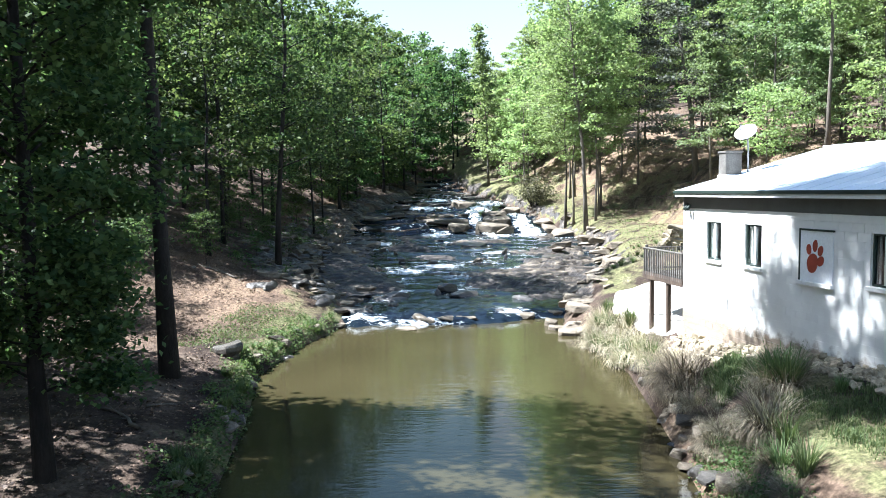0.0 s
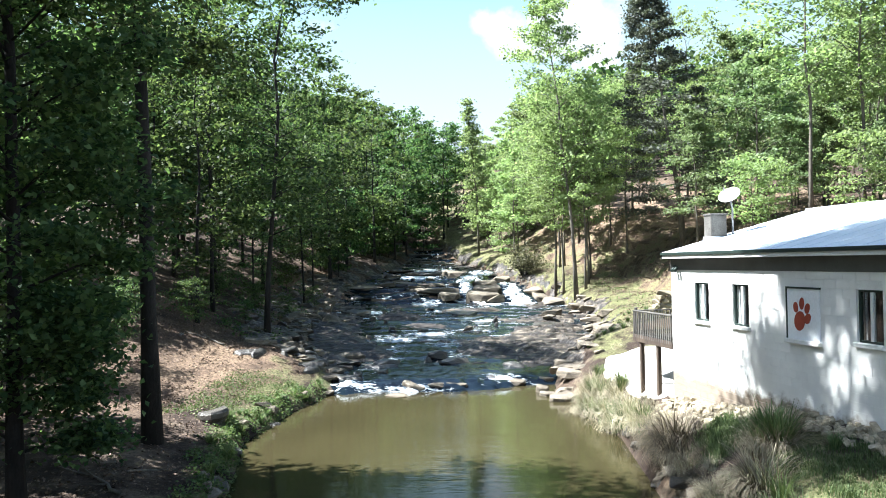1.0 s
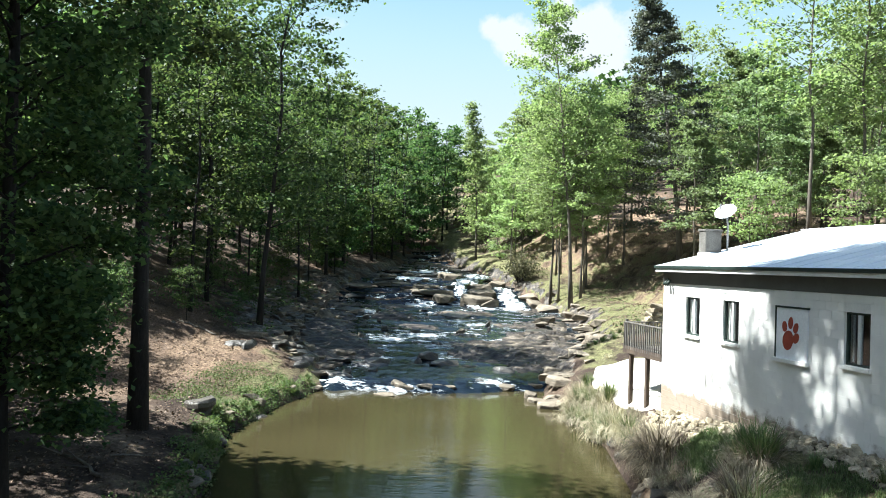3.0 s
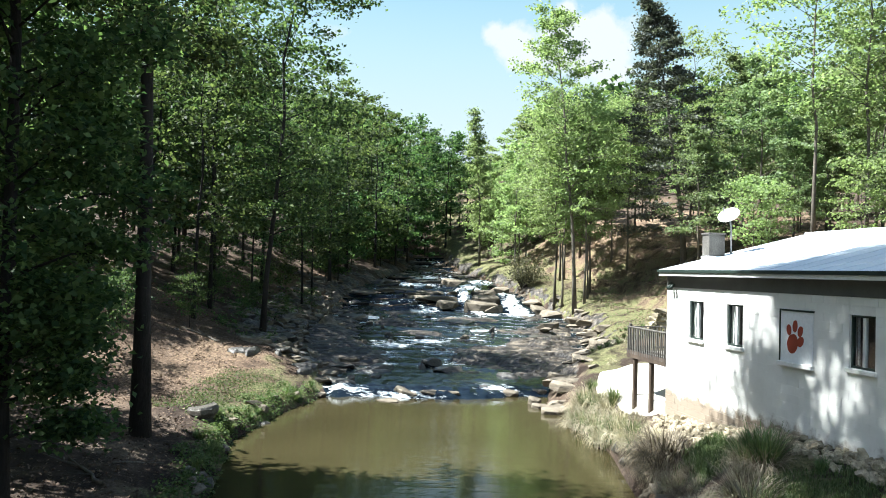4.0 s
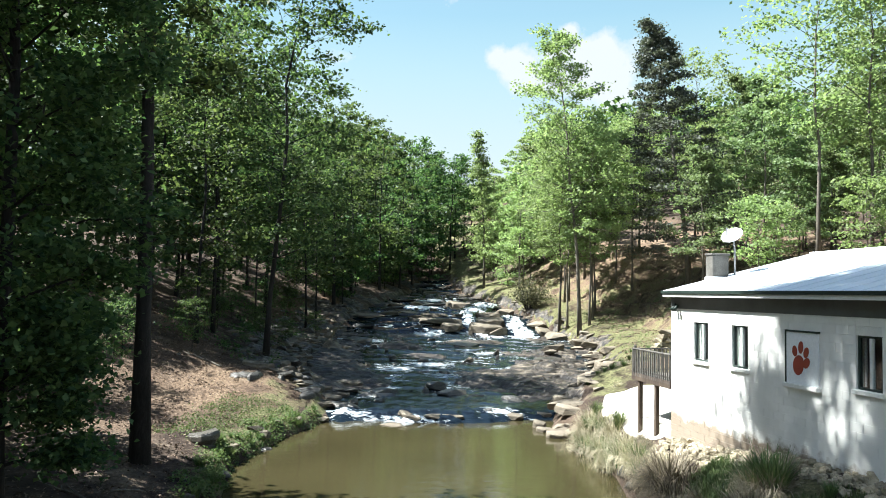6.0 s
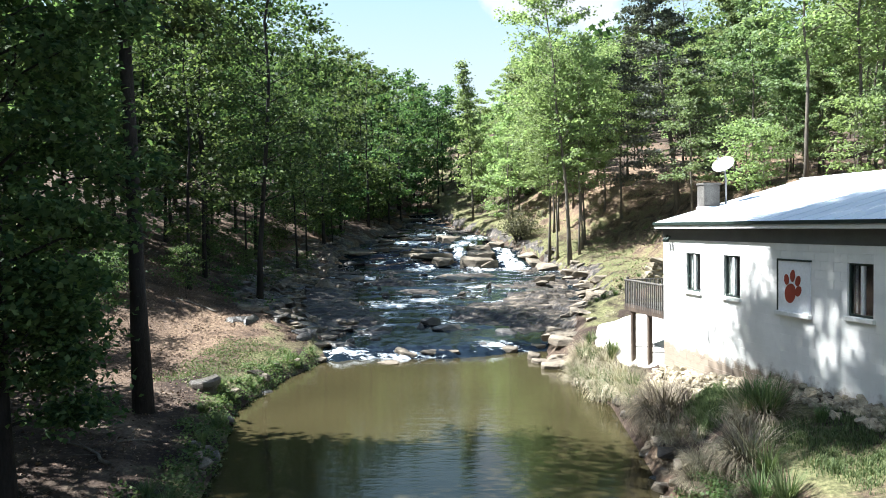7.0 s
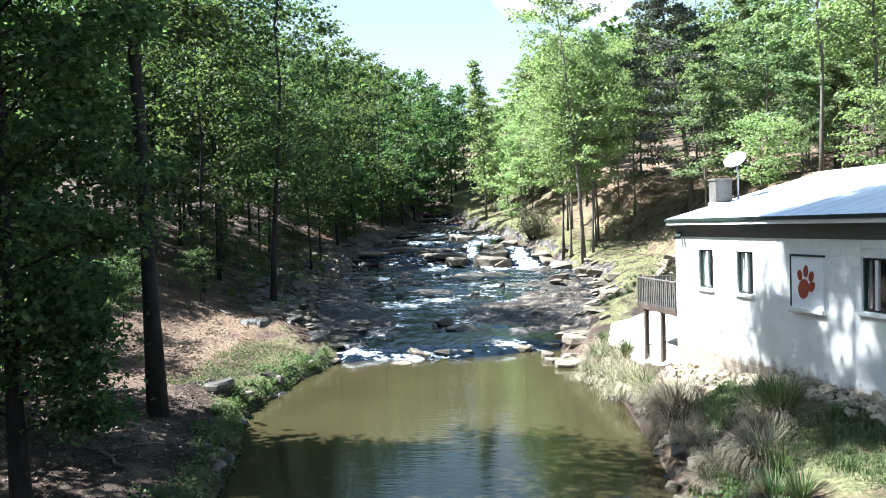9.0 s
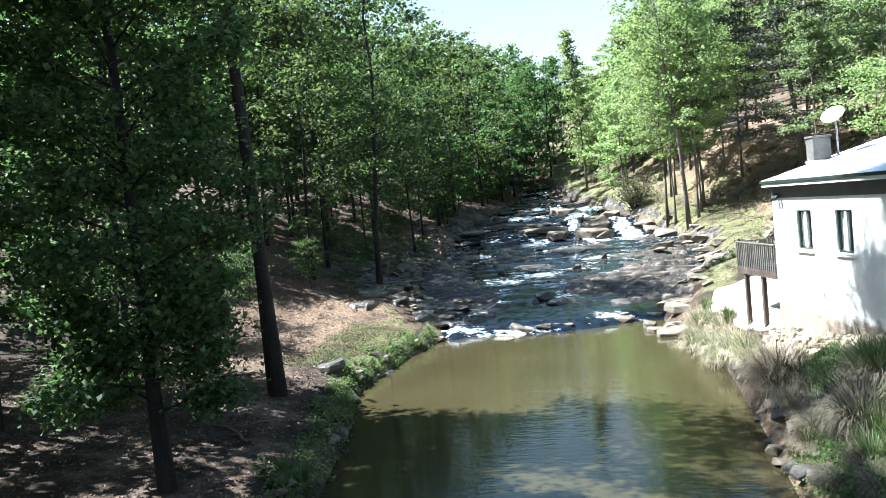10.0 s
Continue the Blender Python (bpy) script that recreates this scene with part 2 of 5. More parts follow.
PL0 = ([0, 0.4, 2, 6, 14, 25, 50, 120], [0, 0.5, 0.85, 1.25, 2.2, 4.5, 13, 30])
PL1 = ([0, 0.5, 2, 5, 8, 14, 25, 50, 120], [0, 0.45, 0.9, 1.9, 3.2, 5.6, 8.5, 12, 20])
PR0 = ([0, 0.4, 1.7, 4, 9, 14, 22, 40, 120], [0, 0.55, 1.65, 2.2, 2.9, 5.0, 9.0, 10.5, 17])
PR1 = ([0, 0.5, 1.5, 5, 8, 11, 14, 25, 60, 120], [0, 0.7, 1.4, 2.3, 4.4, 6.6, 7.6, 9.2, 12, 18])


def bed(y):
    return float(np.interp(y, BY, BZ))


def sill(x, y):
    """How far up the valley the sill of the rapids lies at x."""
    k = float(np.clip((48 - y) / 8, 0, 1))
    return k * (0.45 * max(0.0, x) ** 0.9 + 0.7 * noise.noise((x * 0.45, 2.0, 0)) + 0.35 * noise.noise((x * 1.6, 5.0, 0)))


def ground_z(x, y):
    xl, xr = np.interp(y, YS, XL), np.interp(y, YS, XR)
    b = bed(y - sill(min(max(x, xl), xr), y))
    if x < xl or x > xr:
        o = xl - x if x < xl else x - xr
        k = float(np.clip((y - 26) / 16 if x < xl else (y - 36) / 14, 0, 1))
        p0, p1 = (PL0, PL1) if x < xl else (PR0, PR1)
        z = b + (1 - k) * np.interp(o, *p0) + k * np.interp(o, *p1)
        if x > xr and y > 40:
            # worn benches along the sunny slope
            amt = 0.75 * min(1, (y - 40) / 6) * min(1, max(0, (o - 2.5) / 2)) * max(0, min(1, (110 - y) / 20))
            q = (z + 0.5 * noise.noise((x * 0.07, y * 0.07, 6))) / 1.1
            fr = q - math.floor(q)
            z += amt * 1.1 * (max(0.0, (fr - 0.6) / 0.4) ** 2 * (3 - 2 * max(0.0, (fr - 0.6) / 0.4)) - fr)
        rough = min(o / 3, 1)
        z += rough * (0.35 * noise.noise((x * 0.16, y * 0.16, 3)) + 0.10 * noise.noise((x * 0.9, y * 0.9, 8)))
        return float(z)
    inside = min(x - xl, xr - x)
    deep = 0.9 if y < 34 else 0.28
    return float(b - deep * min(inside / 0.8, 1) + 0.12 * noise.noise((x * 0.6, y * 0.6, 5)) * (y > 34))


def build_ground():
    gx = np.concatenate([np.linspace(-400, -60, 18), np.linspace(-57, -24, 23), np.arange(-22.5, 24, 0.45), np.linspace(26, 60, 22), np.linspace(75, 400, 16)])
    gy = np.concatenate([np.linspace(-120, -2, 20), np.arange(0, 70, 0.5), np.linspace(71, 130, 60), np.linspace(134, 230, 30), np.linspace(250, 900, 16)])
    verts = [(float(x), float(y), ground_z(x, y)) for y in gy for x in gx]
    n = len(gx)
    faces = [(j * n + i, j * n + i + 1, (j + 1) * n + i + 1, (j + 1) * n + i) for j in range(len(gy) - 1) for i in range(n - 1)]
    me = mesh_of("ground", verts, faces, M_GROUND, True)
    at = me.attributes.new("grass", "FLOAT", "POINT")
    val = []
    for x, y, z in verts:
        xl, xr = np.interp(y, YS, XL), np.interp(y, YS, XR)
        g = 0.0
        if x < xl and y < 40:
            g = 0.7 * max(0, 1 - (xl - x) / 3.0) + 0.38 * max(0, 1 - abs(xl - x - 2.8) / 2.3) * (y > 25)
        elif x > xr:
            g = max(0, 1 - (x - xr) / (26 if y > 38 else 12)) * (0.63 if y > 38 else 0.7 * min(1.0, max(0.0, x - xr - 0.9)))
        val.append(float(g))
    at.data.foreach_set("value", val)
    # bare red clay: the sunny patch of the wooded bank, and the cut bank below the house
    at = me.attributes.new("clay", "FLOAT", "POINT")
    val = []
    for x, y, z in verts:
        xl, xr = np.interp(y, YS, XL), np.interp(y, YS, XR)
        c = 0.7 * math.exp(-((x + 9.9) / 3.0) ** 4 - ((y - 33.5) / 4.2) ** 4)
        if x > xr - 0.5 and y < 21:
            c = max(c, min(0.8, 1.3 - (x - xr)) * min(1, (21 - y) / 4))
        # tan earth on the far slope, also lightened in place of missing sun
        if x > xr + 2.5 and 44 < y < 100:
            c = max(c, 0.7 * min(1, (y - 44) / 5, (100 - y) / 8) * min(1, (x - xr - 2.5) / 2) * max(0.0, min(1, (40 - x) / 8)))
        val.append(float(max(0.0, c)))
    at.data.foreach_set("value", val)
    return tagged(new("ground", me), "forest floor of leaf litter, red clay and grass along a creek", "ground", kind="structure")


ground = build_ground()


# white water: place, half-lengths, strength
FOAM = [(-4.9, 34.9, 1.3, 0.42, 0.30), (-2.6, 34.6, 1.7, 0.4, 0.32), (2.4, 36.2, 1.2, 0.5, 0.25), (5.9, 69.2, 1.3, 0.9, 0.34), (3.2, 68.6, 0.9, 1.0, 0.3), (1.8, 80, 2.3, 3.4, 0.32),
        (-8.1, 63.6, 1.9, 1.5, 0.35), (-3.0, 69.9, 1.5, 1.6, 0.35), (-4.2, 48.8, 1.6, 1.5, 0.22), (-1.8, 51, 1.8, 1.6, 0.24), (2.1, 58.1, 1.6, 1.4, 0.2),
        (-0.2, 42.5, 1.4, 1.6, 0.16), (-4.4, 44.5, 1.4, 1.2, 0.2), (-0.7, 46.5, 1.6, 1.3, 0.2), (-5, 84, 3, 2.0, 0.3), (-3, 92, 2.5, 2.5, 0.25)]


def smooth01(v):
    v = min(1.0, max(0.0, v))
    return v * v * (3 - 2 * v)


def stepped(x, y):
    """The bed's y once the creek runs over ledges: level treads and short risers; and how far up its riser a place lies."""
    s = y + 1.3 * noise.noise((x * 0.20, y * 0.10, 4)) + 0.5 * noise.noise((x * 0.7, y * 0.3, 6))
    k = math.floor(s / 2.3)
    f = s / 2.3 - k
    r = smooth01((f - 0.72) / 0.28)
    return (k + r) * 2.3 - (s - y), r if f > 0.72 else 0.0


def water_z(x, y):
    b = bed(stepped(x, y)[0] - sill(x, y)) if y > 40 else bed(y - sill(x, y))
    return b + 0.03 if b > 0.12 else b * 1.2 - 0.06


def strip(name, y0, y1, step, over, rapid, mat):
    verts, faces = [], []
    ys = np.arange(y0, y1 + step / 2, step)
    cols = 100 if rapid else 40
    foam = []
    for y in ys:
        xl, xr = np.interp(y, YS, XL) - over, np.interp(y, YS, XR) + over
        for i in range(cols + 1):
            x = xl + (xr - xl) * i / cols
            if rapid:
                w = 0.05 * noise.noise((x * 0.7, y * 1.1, 1)) + 0.05 * noise.noise((x * 1.9, y * 2.6, 2))
                z = water_z(x, y)
                verts.append((float(x), float(y), z + w * min(1, max(0, z / 0.15))))
                rise = math.sin(math.pi * stepped(x, y)[1]) if y > 40 else 0.0
                ps = 0.17 * max(0.0, noise.noise((x * 0.35, y * 0.25, 9))) + 0.34 * rise * max(0.0, noise.noise((x * 0.33, y * 0.33, 21)) + 0.12)
                fs = max(k * math.exp(-((x - a) / p) ** 2 - ((y - b) / q) ** 2) for a, b, p, q, k in FOAM)
                foam.append(fs + ps - 0.02)
            else:
                verts.append((float(x), float(y), 0.0))
                foam.append(0.0)
    n = cols + 1
    for j in range(len(ys) - 1):
        for i in range(cols):
            faces.append((j * n + i, j * n + i + 1, (j + 1) * n + i + 1, (j + 1) * n + i))
    me = mesh_of(name, verts, faces, mat, True)
    at = me.attributes.new("foam", "FLOAT", "POINT")
    at.data.foreach_set("value", foam)
    return new(name, me)


# broad low humps of rock: place, half-lengths, height
HUMPS = [(3.3, 45.5, 3.4, 3.4, 0.42), (5.9, 52, 2.4, 2.4, 0.3), (-6.6, 43.4, 2.4, 2.0, 0.40), (-8.6, 47.5, 2.4, 3.2, 0.42), (-10.2, 54, 2.0, 3.5, 0.40), (-9.6, 60, 1.8, 3.0, 0.35), (-7.8, 40.8, 1.7, 1.3, 0.35),
         (0.2, 39.9, 1.5, 0.8, 0.30), (-2.6, 55, 2.0, 1.4, 0.22), (-4.8, 61, 2.4, 1.5, 0.22), (6.8, 47.5, 1.6, 3.0, 0.25), (1.2, 64, 2.5, 1.2, 0.25), (7.5, 58, 1.6, 2.4, 0.3)]


def rock_z(x, y):
    """Bedrock: thin beds that stand out of the running water and shelve up the wooded bank."""
    xl, xr = float(np.interp(y, YS, XL)), float(np.interp(y, YS, XR))
    e = 0.30 * noise.noise((x * 0.30, y * 0.26, 11)) + 0.17 * noise.noise((x * 0.95, y * 0.8, 12)) + 0.07 * noise.noise((x * 2.6, y * 2.2, 13))
    if x < xl or x > xr:
        o = xl - x if x < xl else x - xr
        base = ground_z(x, y)
        e = e * 1.1 + 0.02 - 0.25 * max(0.0, o - (3.8 if x < xl else 0.6)) - (0.5 if x < xl and y < 38.5 else 0.0) * min(1, o)
        # beds dip gently up the valley
        h = (base + e) / 0.16
        fr = h - math.floor(h)
        return 0.16 * (math.floor(h) + smooth01((fr - 0.45) / 0.3))
    q = abs(2 * (x - xl) / (xr - xl) - 1)
    e += 0.16 * max(0.0, q - 0.35) - 0.11 - 0.35 * min(1, max(0, (39.5 - y) / 3)) - 0.10 * math.exp(-((x + 1.5) / 2.5) ** 2)
    e += max(k * math.exp(-((x - a) / p) ** 4 - ((y - b) / q) ** 4) for a, b, p, q, k in HUMPS)
    h = e / 0.10
    fr = h - math.floor(h)
    return water_z(x, y) + 0.10 * (math.floor(h) + smooth01((fr - 0.4) / 0.35))


def build_bedrock():
    gx = np.arange(-17, 12.6, 0.17)
    gy = np.concatenate([np.arange(35.5, 66, 0.19), np.arange(66, 117, 0.34)])
    verts = [(float(x), float(y), rock_z(x, y)) for y in gy for x in gx]
    n = len(gx)
    keep = [np.interp(y, YS, XL) - 6 < x < np.interp(y, YS, XR) + 2 for y in gy for x in gx]
    faces = [f for j in range(len(gy) - 1) for i in range(n - 1) for f in [(j * n + i, j * n + i + 1, (j + 1) * n + i + 1, (j + 1) * n + i)] if keep[f[0]] and keep[f[2]]]
    return tagged(new("bedrock", mesh_of("bedrock", verts, faces, M_BEDROCK)), "dark brown stepped bedrock in thin beds under the creek", "rock", kind="structure")


pool = tagged(strip("water", -78, 36.8, 1.4, 0.9, False, M_LAKE), "still muddy brown pool below the rapids", "water", kind="structure")
rapids = tagged(strip("rapids", 33.6, 116, 0.2, 0.35, True, M_RAPID), "fast creek water running white over rock ledges", "water", kind="structure")

build_bedrock()

# ---------------------------------------------------------------- the house
HC = Vector((6.9, 24.0, 0))            # far corner of the long wall
HD = Vector((0.2056, -0.9786, 0))      # along the long wall, towards the camera
HN = Vector((0.9786, 0.2056, 0))       # into the house
HM = Matrix(((HD.x, HN.x, 0, HC.x), (HD.y, HN.y, 0, HC.y), (0, 0, 1, 0), (0, 0, 0, 1)))
H_LEN, H_WID, H_BASE, H_TOP = 13.0, 10.2, 0.8, 6.08


def paint_material():
    """White paint on block, with clay stains splashed and soaked up from the ground."""
    m, nt, p, _ = material("white_painted_block")
    geo, oi = nt.nodes.new("ShaderNodeNewGeometry"), nt.nodes.new("ShaderNodeObjectInfo")
    big = node(nt, "ShaderNodeTexNoise", Scale=0.9, Detail=5.0, Roughness=0.6)
    fine = node(nt, "ShaderNodeTexNoise", Scale=28.0, Detail=5.0, Roughness=0.6)
    for n in (big, fine):
        nt.links.new(geo.outputs["Position"], n.inputs["Vector"])
    col = ramp(nt, big.outputs[0], [(0.3, (0.70, 0.69, 0.66)), (0.7, (0.84, 0.83, 0.80))])
    xyz = nt.nodes.new("ShaderNodeSeparateXYZ")
    nt.links.new(geo.outputs["Position"], xyz.inputs[0])
    mr = node(nt, "ShaderNodeMapRange", From_Min=1.8, From_Max=2.75, To_Min=1.0, To_Max=0.0)
    nt.links.new(xyz.outputs[2], mr.inputs["Value"])
    ad = nt.nodes.new("ShaderNodeMath")
    ad.operation = "ADD"
    nt.links.new(mr.outputs[0], ad.inputs[0])
    blot = node(nt, "ShaderNodeTexNoise", Scale=2.4, Detail=4.0, Roughness=0.6)
    nt.links.new(geo.outputs["Position"], blot.inputs["Vector"])
    nt.links.new(blot.outputs[0], ad.inputs[1])
    col = mix(nt, ramp(nt, ad.outputs[0], [(0.72, (0, 0, 0)), (1.05, (0.85, 0.85, 0.85))]), col, (0.17, 0.115, 0.066))
    v = ramp(nt, oi.outputs["Random"], [(0, (0.97,) * 3), (1, (1.02,) * 3)])
    nt.links.new(mix(nt, 1.0, col, v, "MULTIPLY"), p.inputs["Base Color"])
    p.inputs["Roughness"].default_value = 0.8
    p.inputs["Specular IOR Level"].default_value = 0.2
    bump(nt, p, fine.outputs[0], 0.3, 0.006)
    return m


M_PAINT = paint_material()
M_MORTAR = grainy("painted_joint", [(0.3, (0.68, 0.67, 0.64)), (0.7, (0.80, 0.79, 0.76))], 2.0, 40, 0.85, 0.3, 0.006, grain=0.25)
M_TRIM = grainy("white_trim", [(0.3, (0.68, 0.68, 0.66)), (0.7, (0.80, 0.80, 0.78))], 1.5, 30, 0.5, 0.15, 0.004, grain=0.25)
M_DARKTRIM = grainy("dark_green_edge", [(0.3, (0.012, 0.022, 0.018)), (0.7, (0.03, 0.045, 0.038))], 2, 30, 0.5, 0.15, 0.004, grain=0.25)
M_ROOF = grainy("pale_metal_roof", [(0.3, (0.60, 0.64, 0.68)), (0.7, (0.74, 0.77, 0.80))], 0.6, 20, 0.45, 0.1, 0.006, (1, 1, 1), 0, 0.5, grain=0.25)
M_WOOD = grainy("weathered_wood", [(0.3, (0.075, 0.068, 0.062)), (0.7, (0.16, 0.148, 0.132))], 2.5, 30, 0.85, 0.5, 0.01, (1, 1, 0.2), 0.2)
M_DARKWOOD = grainy("dark_post_wood", [(0.3, (0.05, 0.035, 0.028)), (0.7, (0.10, 0.075, 0.055))], 2.5, 30, 0.85, 0.5, 0.01, (1, 1, 0.2), 0.2)
M_BLOCK = grainy("bare_concrete", [(0.3, (0.085, 0.078, 0.07)), (0.7, (0.15, 0.142, 0.128))], 2.5, 30, 0.9, 0.5, 0.008)
M_SIGN = grainy("white_sign_board", [(0.3, (0.79, 0.80, 0.82)), (0.7, (0.83, 0.84, 0.85))], 1.2, 20, 0.5, 0.05, 0.003, grain=0.25)
M_PAW = grainy("orange_red_paint", [(0.3, (0.26, 0.045, 0.025)), (0.7, (0.33, 0.06, 0.033))], 4, 40, 0.5, 0.1, 0.003, grain=0.25)
M_DISH = grainy("white_dish_enamel", [(0.3, (0.70, 0.70, 0.70)), (0.7, (0.80, 0.80, 0.79))], 4, 40, 0.4, 0.05, 0.003, grain=0.25)
M_METAL = grainy("grey_galvanised_metal", [(0.3, (0.20, 0.20, 0.20)), (0.7, (0.32, 0.32, 0.32))], 6, 40, 0.5, 0.1, 0.003)
M_INSIDE = grainy("dim_interior", [(0.3, (0.06, 0.055, 0.05)), (0.7, (0.12, 0.11, 0.10))], 1, 20, 0.9, 0.1, 0.003)
M_BLIND = grainy("pale_curtain", [(0.3, (0.45, 0.45, 0.46)), (0.7, (0.62, 0.62, 0.62))], 2, 20, 0.9, 0.3, 0.01)


def glass_material():
    m, nt, p, _ = material("window_glass")
    p.inputs["Base Color"].default_value = (0.9, 0.95, 0.95, 1)
    p.inputs["Roughness"].default_value = 0.02
    p.inputs["Transmission Weight"].default_value = 1.0
    p.inputs["IOR"].default_value = 1.45
    return m


M_GLASS = glass_material()
M_EAVE_SHADE = grainy("eave_shade_grey", [(0.3, (0.085, 0.085, 0.082)), (0.7, (0.125, 0.125, 0.12))], 1.2, 30, 0.7, 0.2, 0.004, grain=0.25)
house = tagged(new("house"), "white painted block house with a pale metal roof", "house")
house.matrix_world = HM
WINS = [(1.42, 2.22), (3.44, 4.20), (8.12, 8.86)]
W_LO, W_HI = 4.14, 5.28


def build_walls():
    segs, u = [], 0.0
    for a, b in WINS:
        segs += [((u, 0.012, H_BASE), (a, 0.2, H_TOP)), ((a, 0.012, H_BASE), (b, 0.2, W_LO)), ((a, 0.012, W_HI), (b, 0.2, H_TOP))]
        u = b
    segs.append(((u, 0.012, H_BASE), (H_LEN, 0.2, H_TOP)))
    wall = part("wall", boxes(segs[-1]), M_MORTAR, house, "long white block wall")
    for s in segs[:-1]:
        part("wall", boxes(s), M_MORTAR, house)
    part("end_wall", boxes(((0, 0.2, H_BASE), (0.2, H_WID, H_TOP))), M_PAINT, house)
    part("end_wall", boxes(((H_LEN - 0.2, 0.2, H_BASE), (H_LEN, H_WID, H_TOP))), M_PAINT, house)
    part("back_wall", boxes(((0.2, H_WID - 0.2, H_BASE), (H_LEN - 0.2, H_WID, H_TOP))), M_PAINT, house)
    part("floor_slab", boxes(((0.2, 0.2, 3.1), (H_LEN - 0.2, H_WID - 0.2, 3.25))), M_INSIDE, house)
    part("inner_partition", boxes(((0.2, 2.6, 3.25), (H_LEN - 0.2, 2.7, H_TOP))), M_INSIDE, house)
    for uu in (0.0, H_LEN - 0.2):
        bm = bmesh.new()
        v = [bm.verts.new(c) for c in ((uu, 0, H_TOP), (uu, H_WID, H_TOP), (uu, 5.1, 7.44), (uu + 0.2, 0, H_TOP), (uu + 0.2, H_WID, H_TOP), (uu + 0.2, 5.1, 7.44))]
        for f in ((0, 1, 2), (5, 4, 3), (0, 3, 4, 1), (1, 4, 5, 2), (2, 5, 3, 0)):
            bm.faces.new([v[i] for i in f])
        part("gable", bm, M_PAINT, house)
    return wall


def build_roof():
    ev, rv, ez, rz = -0.32, 5.1, 6.21, 7.60
    u0, u1 = -0.04, H_LEN + 0.22
    bv = 2 * rv - ev
    bm = bmesh.new()
    ring = []
    for u in (u0, u1):
        ring.append([bm.verts.new((u, v, z)) for v, z in ((ev, ez), (rv, rz), (bv, ez), (bv, ez - 0.07), (rv, rz - 0.07), (ev, ez - 0.07))])
    for i in range(6):
        j = (i + 1) % 6
        bm.faces.new((ring[0][i], ring[0][j], ring[1][j], ring[1][i]))
    for r in ring:
        bm.faces.new((r[0], r[1], r[4], r[5]))
        bm.faces.new((r[1], r[2], r[3], r[4]))
    bmesh.ops.recalc_face_normals(bm, faces=bm.faces)
    roof = part("roof", bm, M_ROOF, house, "low pale metal gable roof")
    k = (rz - ez) / (rv - ev)
    seam = []
    u = u0 + 0.15
    verts, faces = [], []
    while u < u1:
        b = len(verts)
        for v, z in ((ev, ez), (rv, rz)):
            verts += [(u, v, z), (u + 0.012, v, z + 0.018), (u + 0.03, v, z + 0.018), (u + 0.042, v, z)]
        faces += [(b, b + 1, b + 5, b + 4), (b + 1, b + 2, b + 6, b + 5), (b + 2, b + 3, b + 7, b + 6), (b, b + 3, b + 2, b + 1), (b + 4, b + 5, b + 6, b + 7)]
        u += 0.61
    part("roof_ribs", mesh_of("roof_ribs", verts, faces, M_ROOF), None, roof)
    part("ridge_cap", boxes(((u0, rv - 0.14, rz - 0.015), (u1, rv + 0.14, rz + 0.03)), bevel=0.01), M_ROOF, roof)
    part("drip_edge", boxes(((u0 - 0.01, ev - 0.035, ez - 0.085), (u1, ev - 0.003, ez + 0.004)), bevel=0.006), M_DARKTRIM, house, "dark green drip edge")
    part("fascia", boxes(((u0, ev + 0.01, ez - 0.19), (u1, ev + 0.045, ez - 0.088)), bevel=0.005), M_TRIM, house, "white fascia board")
    # thin dark strip puts the eave's shade on the wall in grey
    part("eave_shade_band", boxes(((0.0, -0.018, 5.66), (H_LEN, -0.001, 6.045)), bevel=0.004), M_EAVE_SHADE, house, "dark grey band standing in for the shade under the eave")
    part("soffit", boxes(((u0 + 0.02, ev + 0.045, ez - 0.16), (u1, 0.0, ez - 0.135))), M_TRIM, house)
    bm = bmesh.new()
    for a, b, ca, cb in ((ev, rv, ez, rz), (rv, bv, rz, ez)):
        v = [bm.verts.new(c) for c in ((u0 + 0.004, a, ca - 0.075), (u0 + 0.004, b, cb - 0.075), (u0 + 0.004, b, cb - 0.21), (u0 + 0.004, a, ca - 0.21), (u0 + 0.04, a, ca - 0.075), (u0 + 0.04, b, cb - 0.075), (u0 + 0.04, b, cb - 0.21), (u0 + 0.04, a, ca - 0.21))]
        for f in ((0, 1, 2, 3), (7, 6, 5, 4), (0, 4, 5, 1), (1, 5, 6, 2), (2, 6, 7, 3), (3, 7, 4, 0)):
            bm.faces.new([v[i] for i in f])
    part("bargeboard", bm, M_DARKTRIM, house)


def build_window(a, b):
    w = part("window", boxes(((a, 0.05, W_LO), (a + 0.045, 0.13, W_HI)), ((b - 0.045, 0.05, W_LO), (b, 0.13, W_HI)), ((a + 0.045, 0.05, W_HI - 0.05), (b - 0.045, 0.13, W_HI)), ((a + 0.045, 0.05, W_LO), (b - 0.045, 0.13, W_LO + 0.05)), bevel=0.004), M_DARKTRIM, house, "narrow slider window with a pale mullion")
    c = (a + b) / 2
    part("mullion", boxes(((c - 0.035, 0.045, W_LO + 0.05), (c + 0.045, 0.12, W_HI - 0.05)), bevel=0.004), M_TRIM, w)
    for p, q in ((a + 0.045, c - 0.035), (c + 0.045, b - 0.045)):
        g = part("pane", boxes(((p, 0.085, W_LO + 0.05), (q, 0.091, W_HI - 0.05))), M_GLASS, w)
        g.visible_shadow = False
    part("window_sill", boxes(((a - 0.06, -0.07, W_LO - 0.10), (b + 0.06, 0.05, W_LO - 0.002)), bevel=0.012), M_TRIM, w, "projecting white sill")
    part("curtain", boxes(((a + 0.06, 0.16, W_LO + 0.06), (a + 0.12, 0.185, W_HI - 0.06))), M_BLIND, w)


